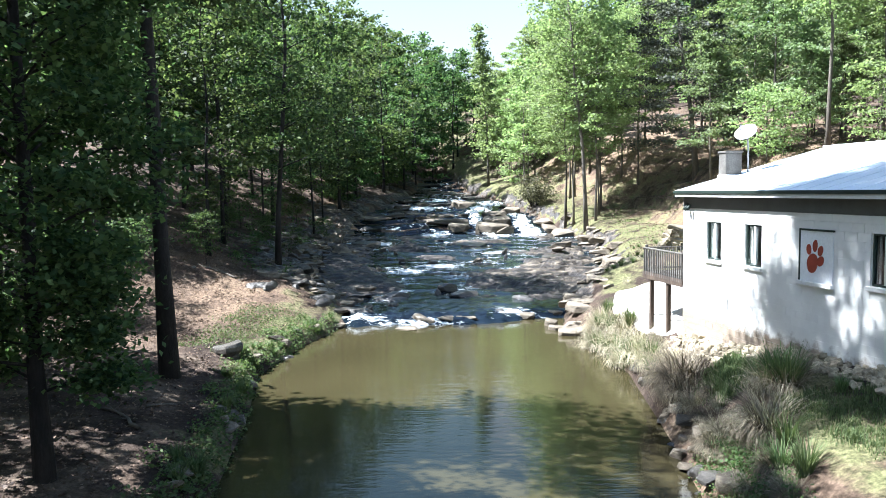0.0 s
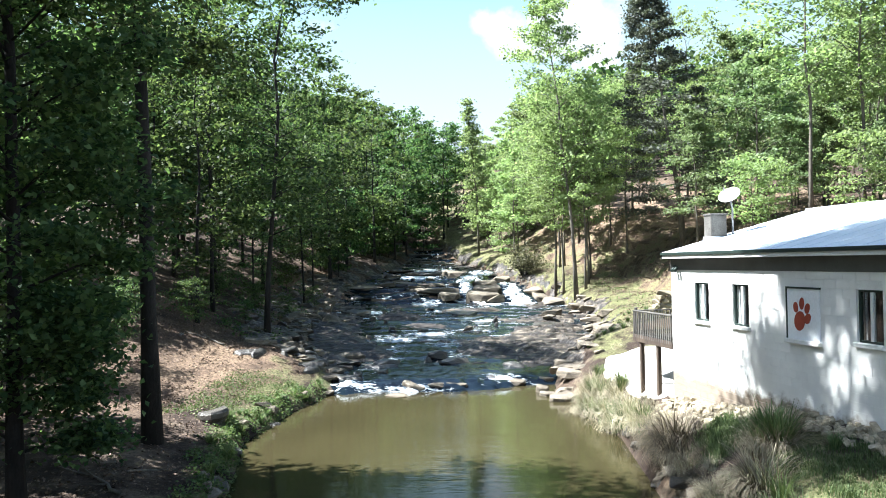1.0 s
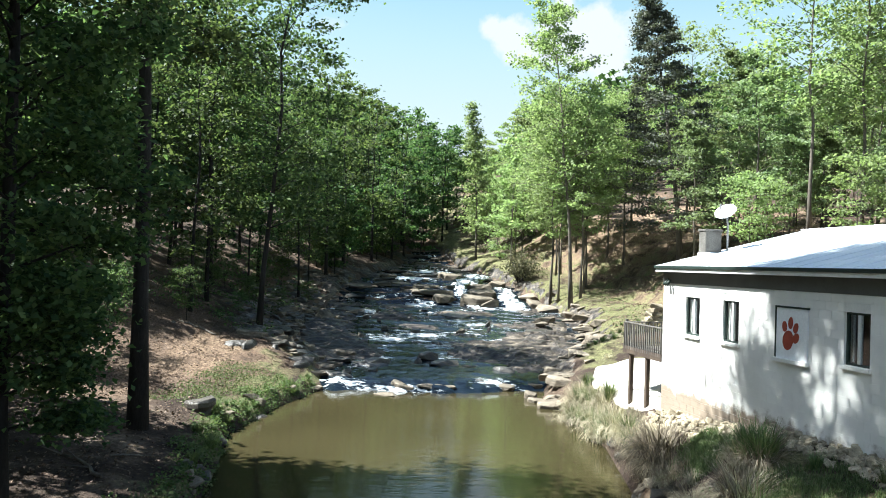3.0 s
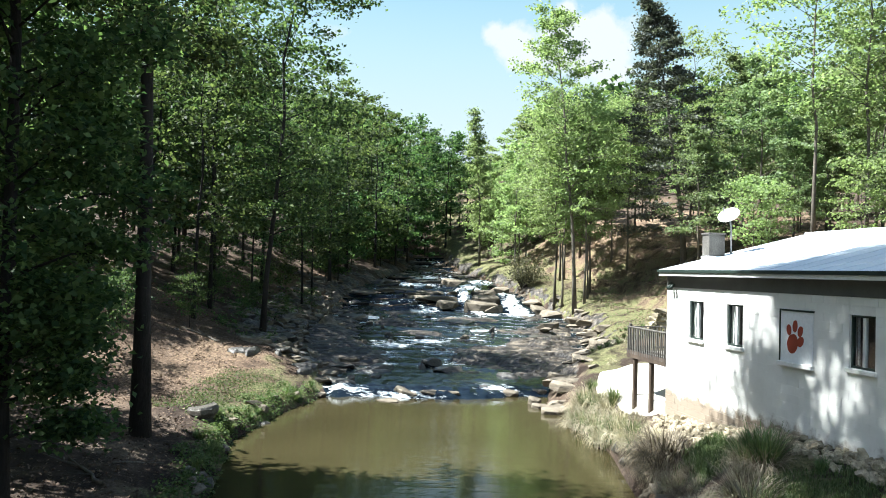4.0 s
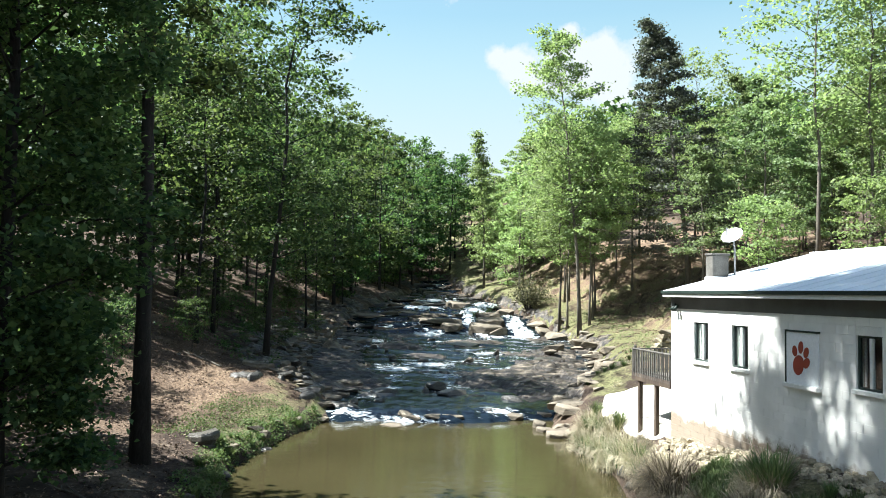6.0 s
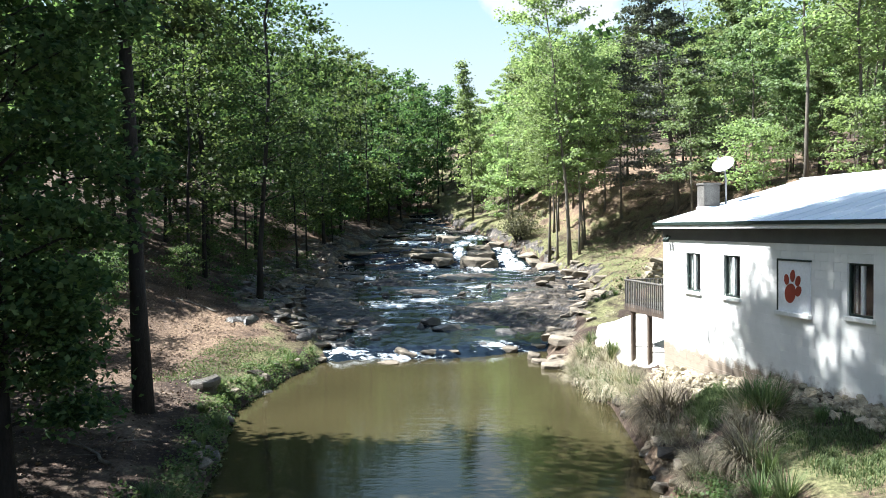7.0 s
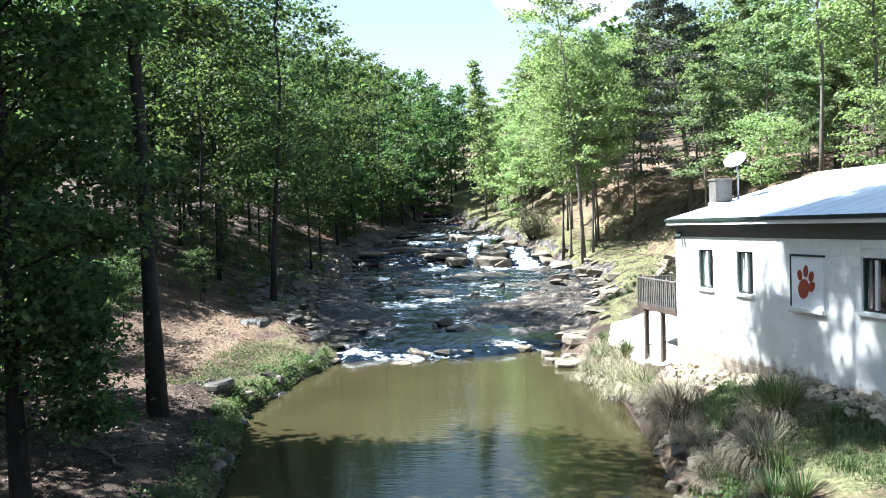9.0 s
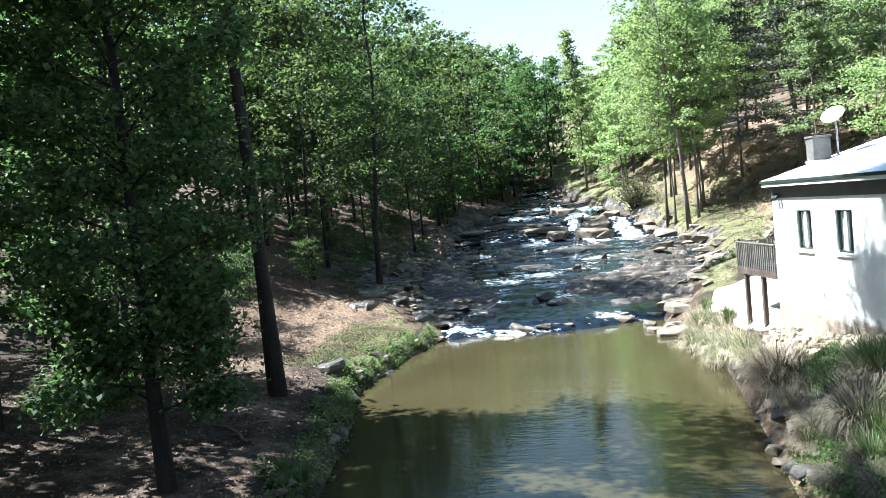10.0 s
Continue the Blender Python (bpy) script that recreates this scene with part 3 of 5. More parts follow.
def disc(bm, cu, cz, ru, rz, turn, y0, y1, n=20):
    lo, hi = [], []
    for i in range(n):
        a = 2 * math.pi * i / n
        x, z = ru * math.cos(a), rz * math.sin(a) * (1.0 + 0.06 * math.cos(a))
        x, z = x * math.cos(turn) - z * math.sin(turn), x * math.sin(turn) + z * math.cos(turn)
        lo.append(bm.verts.new((cu + x, y0, cz + z)))
        hi.append(bm.verts.new((cu + x, y1, cz + z)))
    bm.faces.new(lo)
    bm.faces.new(hi[::-1])
    for i in range(n):
        bm.faces.new((lo[i], hi[i], hi[(i + 1) % n], lo[(i + 1) % n]))


def build_sign():
    a, b, lo, hi = 5.84, 6.98, 4.02, 5.24
    sign = tagged(new("sign_board"), "white sign board with an orange paw mark on the block wall", "sign")
    sign.matrix_world = HM
    part("board", boxes(((a, -0.03, lo), (b, 0.008, hi)), bevel=0.004), M_SIGN, sign)
    part("top_trim", boxes(((a - 0.03, -0.055, hi), (b + 0.03, 0.008, hi + 0.045)), bevel=0.004), M_DARKTRIM, sign)
    part("side_trim", boxes(((a - 0.045, -0.045, lo), (a, 0.008, hi)), bevel=0.004), M_DARKTRIM, sign)
    part("ledge", boxes(((a - 0.06, -0.11, lo - 0.10), (b + 0.05, 0.008, lo)), bevel=0.012), M_TRIM, sign, "white bottom ledge")
    cu, cz = (a + b) / 2 - 0.05, 4.62
    bm = bmesh.new()
    disc(bm, cu - 0.07, cz - 0.15, 0.19, 0.24, -0.3, -0.040, -0.029)
    part("paw_mark", bm, M_PAW, sign, "orange red paw shape")
    for du, dz, ru, rz, tn in ((-0.20, 0.17, 0.085, 0.13, 0.12), (0.02, 0.27, 0.085, 0.145, -0.1), (0.21, 0.16, 0.085, 0.13, -0.35), (0.22, -0.08, 0.10, 0.135, -0.6)):
        bm = bmesh.new()
        disc(bm, cu + du, cz + dz, ru, rz, tn, -0.041, -0.029)
        part("paw_mark", bm, M_PAW, sign)


def build_chimney():
    ch = tagged(new("chimney"), "short square chimney of bare concrete block on the roof edge", "chimney")
    ch.matrix_world = HM
    part("shaft", boxes(((0.12, 1.12, 6.25), (0.54, 1.68, 7.38)), bevel=0.015), M_BLOCK, ch)
    part("cap", boxes(((0.09, 1.09, 7.38), (0.57, 1.71, 7.45)), bevel=0.015), M_BLOCK, ch)
    part("flashing", boxes(((0.09, 1.09, 6.42), (0.60, 1.76, 6.70)), bevel=0.02), M_ROOF, ch, "pale metal flashing")


def build_dish():
    d = tagged(new("satellite_dish"), "white oval satellite dish on a mast above the roof", "satellite dish")
    d.matrix_world = HM @ Matrix.Translation((0.55, 1.83, 0))
    verts, faces = [], []
    tube(verts, faces, [(0, 0.05, 6.6), (0, 0.05, 7.55), (0.02, 0.0, 7.85)], [0.03, 0.03, 0.028], 8)
    part("mast", mesh_of("mast", verts, faces, M_METAL, True), None, d)
    rings, seg = 6, 28
    verts, faces = [], []
    for side in (0, 1):
        for r in range(rings + 1):
            q = r / rings
            for s in range(seg):
                a = 2 * math.pi * s / seg
                verts.append((0.36 * q * math.cos(a), 0.32 * q * math.sin(a), 0.10 * q * q - 0.015 * side))
    n = (rings + 1) * seg
    for side in (0, 1):
        for r in range(rings):
            for s in range(seg):
                i, j = side * n + r * seg + s, side * n + r * seg + (s + 1) % seg
                f = (i, j, j + seg, i + seg)
                faces.append(f if side == 0 else f[::-1])
    for s in range(seg):
        i, j = rings * seg + s, rings * seg + (s + 1) % seg
        faces.append((i, j, j + n, i + n))
    refl = part("reflector", mesh_of("reflector", verts, faces, M_DISH, True), None, d)
    aim = (HM.to_3x3().inverted() @ Vector((-0.60, -0.50, 0.66))).normalized()
    refl.matrix_local = Matrix.Translation((0.02, -0.02, 7.98)) @ aim.to_track_quat("Z", "Y").to_matrix().to_4x4()
    verts, faces = [], []
    tube(verts, faces, [(0, -0.30, 0.05), (0, -0.2, 0.34), (0, -0.03, 0.45)], [0.014, 0.014, 0.03], 6)
    arm = part("feed_arm", mesh_of("feed_arm", verts, faces, M_METAL), None, refl)


def build_deck():
    d = tagged(new("deck"), "raised weathered wood deck with railings on posts", "deck")
    d.matrix_world = HM
    u0, u1, v0, v1, top = -2.85, -0.02, 0.02, 4.2, 3.32
    for i in range(20):
        a = u0 + i * (u1 - u0) / 20
        part("deck_board", boxes(((a, v0, top - 0.035), (a + (u1 - u0) / 20 - 0.008, v1, top)), bevel=0.004), M_WOOD, d)
    part("rim_joist", boxes(((u0 - 0.04, v0 - 0.045, top - 0.24), (u1, v0 - 0.004, top + 0.01)), bevel=0.004), M_DARKWOOD, d)
    part("rim_joist", boxes(((u0 - 0.045, v0, top - 0.24), (u0 - 0.004, v1, top + 0.01)), bevel=0.004), M_DARKWOOD, d)
    for u, v in ((u0 + 0.35, v0), (u0 + 1.6, v0), (u0 + 0.35, v1 - 0.2), (u0 + 1.6, v1 - 0.2)):
        p = HM @ Vector((u, v, 0))
        part("post", boxes(((u, v + 0.01, ground_z(p.x, p.y) - 0.3), (u + 0.14, v + 0.15, top - 0.04)), bevel=0.01), M_DARKWOOD, d, "dark square support post")
    for a, b in (((u0, v0 - 0.02), (u1, v0 + 0.02)), ((u0 - 0.02, v0 + 0.1), (u0 + 0.02, v1))):
        part("top_rail", boxes(((a[0], a[1] - 0.05, 4.15), (b[0], b[1] + 0.05, 4.19)), bevel=0.006), M_WOOD, d)
        part("bottom_rail", boxes(((a[0], a[1], top + 0.08), (b[0], b[1], top + 0.14)), bevel=0.004), M_WOOD, d)
    n = 21
    for i in range(n):
        u = u0 + 0.02 + i * (u1 - u0 - 0.1) / (n - 1)
        part("baluster", boxes(((u, v0 - 0.055, top - 0.1), (u + 0.04, v0 - 0.022, 4.15)), bevel=0.003), M_WOOD, d)
    for i in range(28):
        v = v0 + 0.05 + i * (v1 - v0 - 0.1) / 27
        part("baluster", boxes(((u0 - 0.055, v, top - 0.1), (u0 - 0.022, v + 0.04, 4.15)), bevel=0.003), M_WOOD, d)
    for u, v in ((u0, v0), (u1 - 0.09, v0), (u0, v1 - 0.09)):
        part("rail_post", boxes(((u, v, top), (u + 0.09, v + 0.09, 4.28)), bevel=0.008), M_WOOD, d)


def build_wall_lamp():
    l = tagged(new("wall_lamp"), "small dark twin spotlight under the eave", "lamp")
    l.matrix_world = HM
    part("bracket", boxes(((0.20, -0.05, 5.72), (0.34, 0.01, 5.82)), bevel=0.01), M_DARKTRIM, l)
    for u in (0.36, 0.52):
        verts, faces = [], []
        tube(verts, faces, [(u, -0.05, 5.76), (u + 0.02, -0.10, 5.72), (u + 0.05, -0.20, 5.62)], [0.03, 0.045, 0.065], 10)
        part("spot_head", mesh_of("spot_head", verts, faces, M_DARKTRIM, True), None, l)


house_wall = build_walls()
build_roof()
for a, b in WINS:
    build_window(a, b)
build_sign()
build_chimney()
build_dish()
build_deck()
build_wall_lamp()

# ---------------------------------------------------------------- trees
RNG = np.random.RandomState(7)


def leaves_mesh(name, centres, size, mat, rng, flat=0.5, droop=0.0):
    """One folded diamond leaf at each centre, turned at random."""
    n = len(centres)
    az, tilt = rng.rand(n) * 2 * np.pi, rng.normal(0, flat, n) - droop
    roll = rng.normal(0, 0.6, n)
    s = size * (0.7 + 0.6 * rng.rand(n))
    d = np.stack([np.cos(az) * np.cos(tilt), np.sin(az) * np.cos(tilt), np.sin(tilt)], 1)
    side = np.stack([-np.sin(az), np.cos(az), np.zeros(n)], 1)
    up = np.cross(d, side)
    side2 = side * np.cos(roll)[:, None] + up * np.sin(roll)[:, None]
    up2 = np.cross(d, side2)
    c = np.asarray(centres)
    k = s[:, None]
    v = np.stack([c - 0.5 * k * d, c + 0.36 * k * side2 + 0.10 * k * up2, c + 0.5 * k * d - 0.1 * k * up2, c - 0.36 * k * side2 + 0.10 * k * up2], 1).reshape(-1, 3)
    me = bpy.data.meshes.new(name)
    me.vertices.add(4 * n)
    me.vertices.foreach_set("co", v.ravel())
    me.loops.add(4 * n)
    me.loops.foreach_set("vertex_index", np.arange(4 * n))
    me.polygons.add(n)
    me.polygons.foreach_set("loop_start", np.arange(0, 4 * n, 4))
    me.update(calc_edges=True)
    me.materials.append(mat)
    return me


def make_tree(label, seed, height, r0, crown_from, crown_r, leaves, leaf, mat, bark, lean=(0, 0), shape="round", limbs=26, spread=0.5, sides=8, place=None, thick=0.36, top=1.0):
    """A tapered trunk with limbs, and a crown of leaf sprays with gaps. Stands at the origin."""
    rng = np.random.RandomState(seed)
    verts, faces = [], []
    n = 9
    tp = []
    for i in range(n):
        q = i / (n - 1)
        w = 0.012 * height * q
        tp.append(Vector((lean[0] * q ** 1.3 * height + rng.normal(0, w), lean[1] * q ** 1.3 * height + rng.normal(0, w), q * height - 0.4 * (i == 0))))
    rad = [r0 * (1.0 - 0.86 * (i / (n - 1)) ** 0.9) for i in range(n)]
    rad[0] *= 1.35
    tube(verts, faces, tp, rad, sides)
    centres, weights = [], []

    def on_trunk(q):
        f = q * (n - 1)
        i = min(int(f), n - 2)
        return tp[i].lerp(tp[i + 1], f - i)

    for b in range(limbs):
        q = crown_from + (0.98 - crown_from) * ((b + rng.rand()) / limbs)
        rel = (q - crown_from) / (1 - crown_from)
        if shape == "cone":
            reach = crown_r * (1.02 - rel) ** 0.8
            rise = -0.12 + 0.5 * rel
        elif shape == "tall":
            reach = crown_r * (0.55 + 0.75 * math.sin(math.pi * min(1, rel * 0.9 + 0.15))) * (1 - 0.55 * rel)
            rise = 0.15 + 0.6 * rel
        else:
            reach = crown_r * (0.45 + 0.65 * math.sin(math.pi * min(1, rel * 0.85 + 0.12)))
            rise = 0.10 + 0.75 * rel
        reach *= 0.65 + 0.5 * rng.rand()
        az = b * 2.399 + rng.normal(0, 0.4)
        root = on_trunk(q)
        out = Vector((math.cos(az), math.sin(az), 0))
        tip = root + reach * (out + Vector((0, 0, rise)))
        mid = root.lerp(tip, 0.5) + Vector((0, 0, 0.10 * reach * (1 if shape != "cone" else -0.5)))
        rr = max(0.012, r0 * 0.26 * (1 - 0.7 * rel) * min(1, reach / crown_r + 0.2))
        tube(verts, faces, [root, mid, tip], [rr, rr * 0.6, rr * 0.15], 5 if sides > 8 else 4)
        subs = 5 if shape != "cone" else 4
        for s in range(subs):
            f = 0.3 + 0.7 * (s + rng.rand() * 0.6) / subs
            p = root.lerp(mid, f * 2) if f < 0.5 else mid.lerp(tip, min(1, f * 2 - 1))
            a2 = az + rng.choice([-1, 1]) * (0.5 + 0.7 * rng.rand())
            l2 = reach * (0.25 + 0.25 * rng.rand()) * (1.15 - 0.5 * f)
            e = p + l2 * Vector((math.cos(a2), math.sin(a2), 0.15 + 0.25 * rng.normal() * (shape != "cone")))
            if sides > 5:
                tube(verts, faces, [p, e], [rr * 0.35, rr * 0.1], 3)
            for g in (0.45, 0.8, 1.05):
                centres.append(p.lerp(e, g))
                weights.append((0.5 + rng.rand()) * (1.0 if rel > 0.7 else 1 / top))
        centres.append(tip)
        weights.append(1.2)
    centres, weights = np.array(centres), np.array(weights)
    pick = rng.choice(len(centres), leaves, p=weights / weights.sum())
    sg = spread * (0.7 + 0.6 * rng.rand(len(centres)))[pick][:, None]
    pts = centres[pick] + rng.normal(0, 1, (leaves, 3)) * sg * np.array([1, 1, thick if shape != "cone" else 0.5])
    t = tagged(new("tree"), label, "tree", "creekside trees")
    part("trunk", mesh_of("trunk", verts, faces, bark, True), None, t)
    part("crown", leaves_mesh("crown", pts, leaf, mat, rng, 0.5, 0.2), None, t)
    if place:
        t.matrix_world = place
    return t


def stand(x, y, turn=0.0, size=1.0, sink=0.1):
    return Matrix.LocRotScale((x, y, ground_z(x, y) - sink), Euler((0, 0, turn)), (size, size, size))


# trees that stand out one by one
make_tree("tall tree with shade-darkened bark and low hanging leaves on the bank", 11, 18.5, 0.17, 0.10, 2.45, 72000, 0.145, M_LEAF, M_BARK, (-0.012, 0.0), "round", 92, 0.28, 12, stand(-8.2, 13.5, 0.0), 0.6)
# its unseen upper crown is shaped and thickened to shade the house wall
make_tree("tall straight tree with a shade-darkened furrowed trunk on the bank", 12, 31.0, 0.25, 0.34, 3.5, 38000, 0.19, M_LEAF, M_BARK, (0.012, -0.105), "round", 64, 0.40, 12, stand(-9.0, 21.4, 0.0), 0.36, 6.0)

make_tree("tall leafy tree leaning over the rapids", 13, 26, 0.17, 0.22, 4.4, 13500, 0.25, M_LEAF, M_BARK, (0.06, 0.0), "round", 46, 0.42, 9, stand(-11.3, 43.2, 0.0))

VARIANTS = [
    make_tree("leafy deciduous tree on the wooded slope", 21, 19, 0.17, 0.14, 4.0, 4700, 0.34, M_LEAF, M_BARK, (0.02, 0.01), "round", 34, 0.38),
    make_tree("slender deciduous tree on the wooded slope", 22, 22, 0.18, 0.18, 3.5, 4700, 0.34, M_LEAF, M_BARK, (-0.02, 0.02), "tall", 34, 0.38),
    make_tree("light green deciduous tree in the sun", 23, 19, 0.13, 0.38, 3.6, 4300, 0.27, M_LEAF_SUNLIT, M_BARK_PALE, (0.01, 0.0), "round", 34, 0.42),
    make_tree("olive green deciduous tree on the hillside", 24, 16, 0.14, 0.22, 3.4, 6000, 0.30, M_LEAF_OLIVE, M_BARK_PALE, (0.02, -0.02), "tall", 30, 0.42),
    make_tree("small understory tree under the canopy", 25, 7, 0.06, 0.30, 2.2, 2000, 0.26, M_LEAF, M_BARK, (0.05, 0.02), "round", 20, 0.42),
    make_tree("small sunlit understory tree", 26, 6, 0.055, 0.15, 2.0, 1800, 0.26, M_LEAF_SUNLIT, M_BARK_PALE, (-0.04, 0.02), "round", 18, 0.42),
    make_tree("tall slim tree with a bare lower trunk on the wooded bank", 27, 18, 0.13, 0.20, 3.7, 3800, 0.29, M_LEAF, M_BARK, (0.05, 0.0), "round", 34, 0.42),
]
# the same kinds as they are seen far off, with coarser sprays
FAR = [
    make_tree("leafy deciduous tree on the wooded slope", 61, 19, 0.17, 0.14, 4.0, 2100, 0.47, M_LEAF, M_BARK, (0.02, 0.01), "round", 18, 0.45, 5),
    make_tree("slender deciduous tree on the wooded slope", 62, 22, 0.18, 0.18, 3.5, 2100, 0.47, M_LEAF, M_BARK, (-0.02, 0.02), "tall", 18, 0.45, 5),
    make_tree("light green deciduous tree in the sun", 63, 19, 0.16, 0.26, 3.9, 2600, 0.47, M_LEAF_SUNLIT, M_BARK_PALE, (0.01, 0.0), "round", 18, 0.48, 5),
    make_tree("olive green deciduous tree on the hillside", 64, 16, 0.14, 0.20, 3.4, 2200, 0.46, M_LEAF_OLIVE, M_BARK_PALE, (0.02, -0.02), "tall", 16, 0.46, 5),
    make_tree("small understory tree under the canopy", 65, 7, 0.06, 0.08, 2.4, 1000, 0.42, M_LEAF, M_BARK, (0.05, 0.02), "round", 12, 0.5, 5),
    make_tree("small sunlit understory tree", 66, 6, 0.055, 0.08, 2.3, 1000, 0.42, M_LEAF_SUNLIT, M_BARK_PALE, (-0.04, 0.02), "round", 12, 0.5, 5),
    make_tree("tall slim tree with a bare lower trunk on the wooded bank", 67, 18, 0.12, 0.22, 3.6, 2400, 0.45, M_LEAF, M_BARK, (0.05, 0.0), "round", 16, 0.45, 5),
]
PLACED = [(-8.2, 13.5), (-9.0, 21.4), (-11.3, 43.2)]
USED = set()


def plant(k, x, y, size=1.0, turn=None):
    m = stand(x, y, RNG.rand() * 6.28 if turn is None else turn, size)
    PLACED.append((x, y))
    kind = FAR[k] if y > 78 or x < -24 or (y < 20 and x < -13) or abs(x) > 36 else VARIANTS[k]
    if kind.name not in USED:
        USED.add(kind.name)
        kind.matrix_world = m
    else:
        copy_thing(kind, m)


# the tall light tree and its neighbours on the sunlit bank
make_tree("tall light green tree with bare lower trunk by the rapids", 41, 27.5, 0.19, 0.30, 4.7, 11000, 0.27, M_LEAF_SUNLIT, M_BARK_PALE, (-0.08, 0.0), "tall", 52, 0.40, 9, stand(10.55, 66.0))
make_tree("slender light green tree with a pointed top up the valley", 42, 21.5, 0.15, 0.18, 2.0, 4200, 0.34, M_LEAF_SUNLIT, M_BARK_PALE, (-0.045, 0.0), "cone", 40, 0.42, 7, stand(2.9, 99.5))
PLACED += [(10.55, 66.0), (2.9, 99.5)]
for x, y, k, s in ((9.3, 70.4, 2, 0.95), (6.8, 88, 2, 0.75), (7.6, 92, 2, 0.8), (9.9, 69.4, 2, 0.9), (11.5, 66.6, 2, 0.95), (12.7, 70.9, 2, 0.95), (10.7, 77.2, 2, 0.9), (11.2, 77.6, 2, 1.0), (9.6, 72.2, 2, 0.8), (12.2, 69.2, 2, 0.8), (15.6, 75.3, 2, 0.85), (16.5, 72.1, 2, 0.9), (4.3, 105, 2, 0.8), (6.0, 103.7, 2, 0.85), (7.5, 100, 2, 0.8), (8.6, 94, 2, 0.85), (11.5, 86, 2, 0.85), (13.5, 82, 3, 0.9), (17, 86, 2, 0.9), (12, 92, 2, 1.0),
                   (24.5, 60, 3, 0.95), (28.5, 52, 2, 1.2), (24.6, 51.5, 2, 1.2), (32, 55, 2, 1.15), (35, 47, 2, 1.2), (22.5, 72, 2, 1.05), (26, 68, 3, 1.1), (25.5, 47, 5, 0.9), (28, 48, 3, 0.45), (30.5, 46.5, 5, 1.0), (32.5, 50, 3, 0.5), (23.5, 56, 5, 0.8), (27, 57, 3, 0.5), (30, 60, 3, 0.55), (36, 53, 5, 1.1)):
    plant(k, x, y, s)
make_tree("dark grey-green cedar with a pointed top", 31, 23.2, 0.24, 0.13, 5.6, 24000, 0.25, M_CEDAR, M_BARK_PALE, (-0.145, 0.0), "cone", 84, 0.32, 9, stand(19.7, 64.5))
PLACED.append((19.7, 64.5))
# trees that lean over the shaded side of the rapids, and added shade trees
# those left of the pool are mostly unseen, added to shade pool and wall
for x, y, k, s in ((-14.0, 39.2, 6, 0.85), (-15.6, 55.9, 6, 0.85), (-13.8, 70, 6, 0.9), (-13.2, 63, 6, 0.95), (-14.2, 22.6, 4, 0.7), (-19.5, 24.4, 4, 0.9), (-24.5, 31, 4, 1.0), (-13.3, 36.8, 4, 0.5), (-20.5, 28.6, 6, 0.72), (-14.4, 27.6, 4, 0.55), (-14.7, 31.4, 4, 0.6), (-15.8, 34.6, 4, 0.5), (-17, 29.2, 4, 0.6), (-12.4, 52.5, 4, 0.35), (-12.0, 61, 4, 0.4), (-13.2, 76, 0, 1.06), (-12.8, 85, 0, 1.03), (-10.6, 94, 0, 1.0), (-8.8, 103, 1, 0.86), (-7.6, 110, 0, 0.86), (-22, 48, 1, 0.7), (-20.8, 53.5, 0, 0.75), (-22.5, 59, 0, 0.8), (-21, 64.5, 1, 0.75), (-20.5, 70, 0, 0.8), (-27.5, 46, 0, 0.9), (-27, 55, 1, 0.9), (-26, 64, 0, 0.9), (-15.5, 46.2, 6, 1.3), (-17.5, 53, 6, 1.45), (-16.5, 62, 6, 1.4), (-20, 47, 6, 1.3), (-24.2, 50.6, 0, 0.6), (-24.5, 41.5, 0, 0.8), (-25, 37.4, 0, 0.6), (-16.4, 45, 4, 0.6), (-17.2, 50, 4, 0.6), (-16, 60.5, 4, 0.6), (-15.4, 66, 4, 0.6), (-13.2, 45.4, 4, 0.3), (-14.2, 50.6, 4, 0.4), (-14.6, 53.6, 4, 0.35), (-16.8, 54, 4, 0.5), (-15.8, 48, 4, 0.4), (-21.5, 45.4, 4, 0.6), (-13.0, 7.2, 0, 1.3), (-11.0, 3.8, 0, 1.35), (-9.5, 0.5, 1, 1.2), (-14.5, 7.5, 0, 1.0), (-13.4, 20.4, 1, 1.15), (-16.5, 21.2, 1, 1.33), (-15, 2.5, 0, 1.2), (-18, 8.5, 0, 1.2), 
                   # the rows further upslope are added to shade the woods below them
                   (-24, 13, 0, 0.8), (-27, 19, 0, 1.0), (-17.4, 18.2, 1, 1.05), (-14.8, 16.4, 1, 0.9), (-30, 41, 1, 1.15), (-31, 47, 0, 1.25), (-32, 53, 1, 1.2), (-31, 59, 0, 1.25), (-29.5, 66, 1, 1.2), (-27, 72, 0, 1.2), (-23, 76, 1, 1.15), (-29, 27, 0, 0.7), (-30, 31.5, 0, 0.72), (-29, 36, 0, 0.7), (-28, 23.5, 0, 0.75)):
    plant(k, x, y, s)
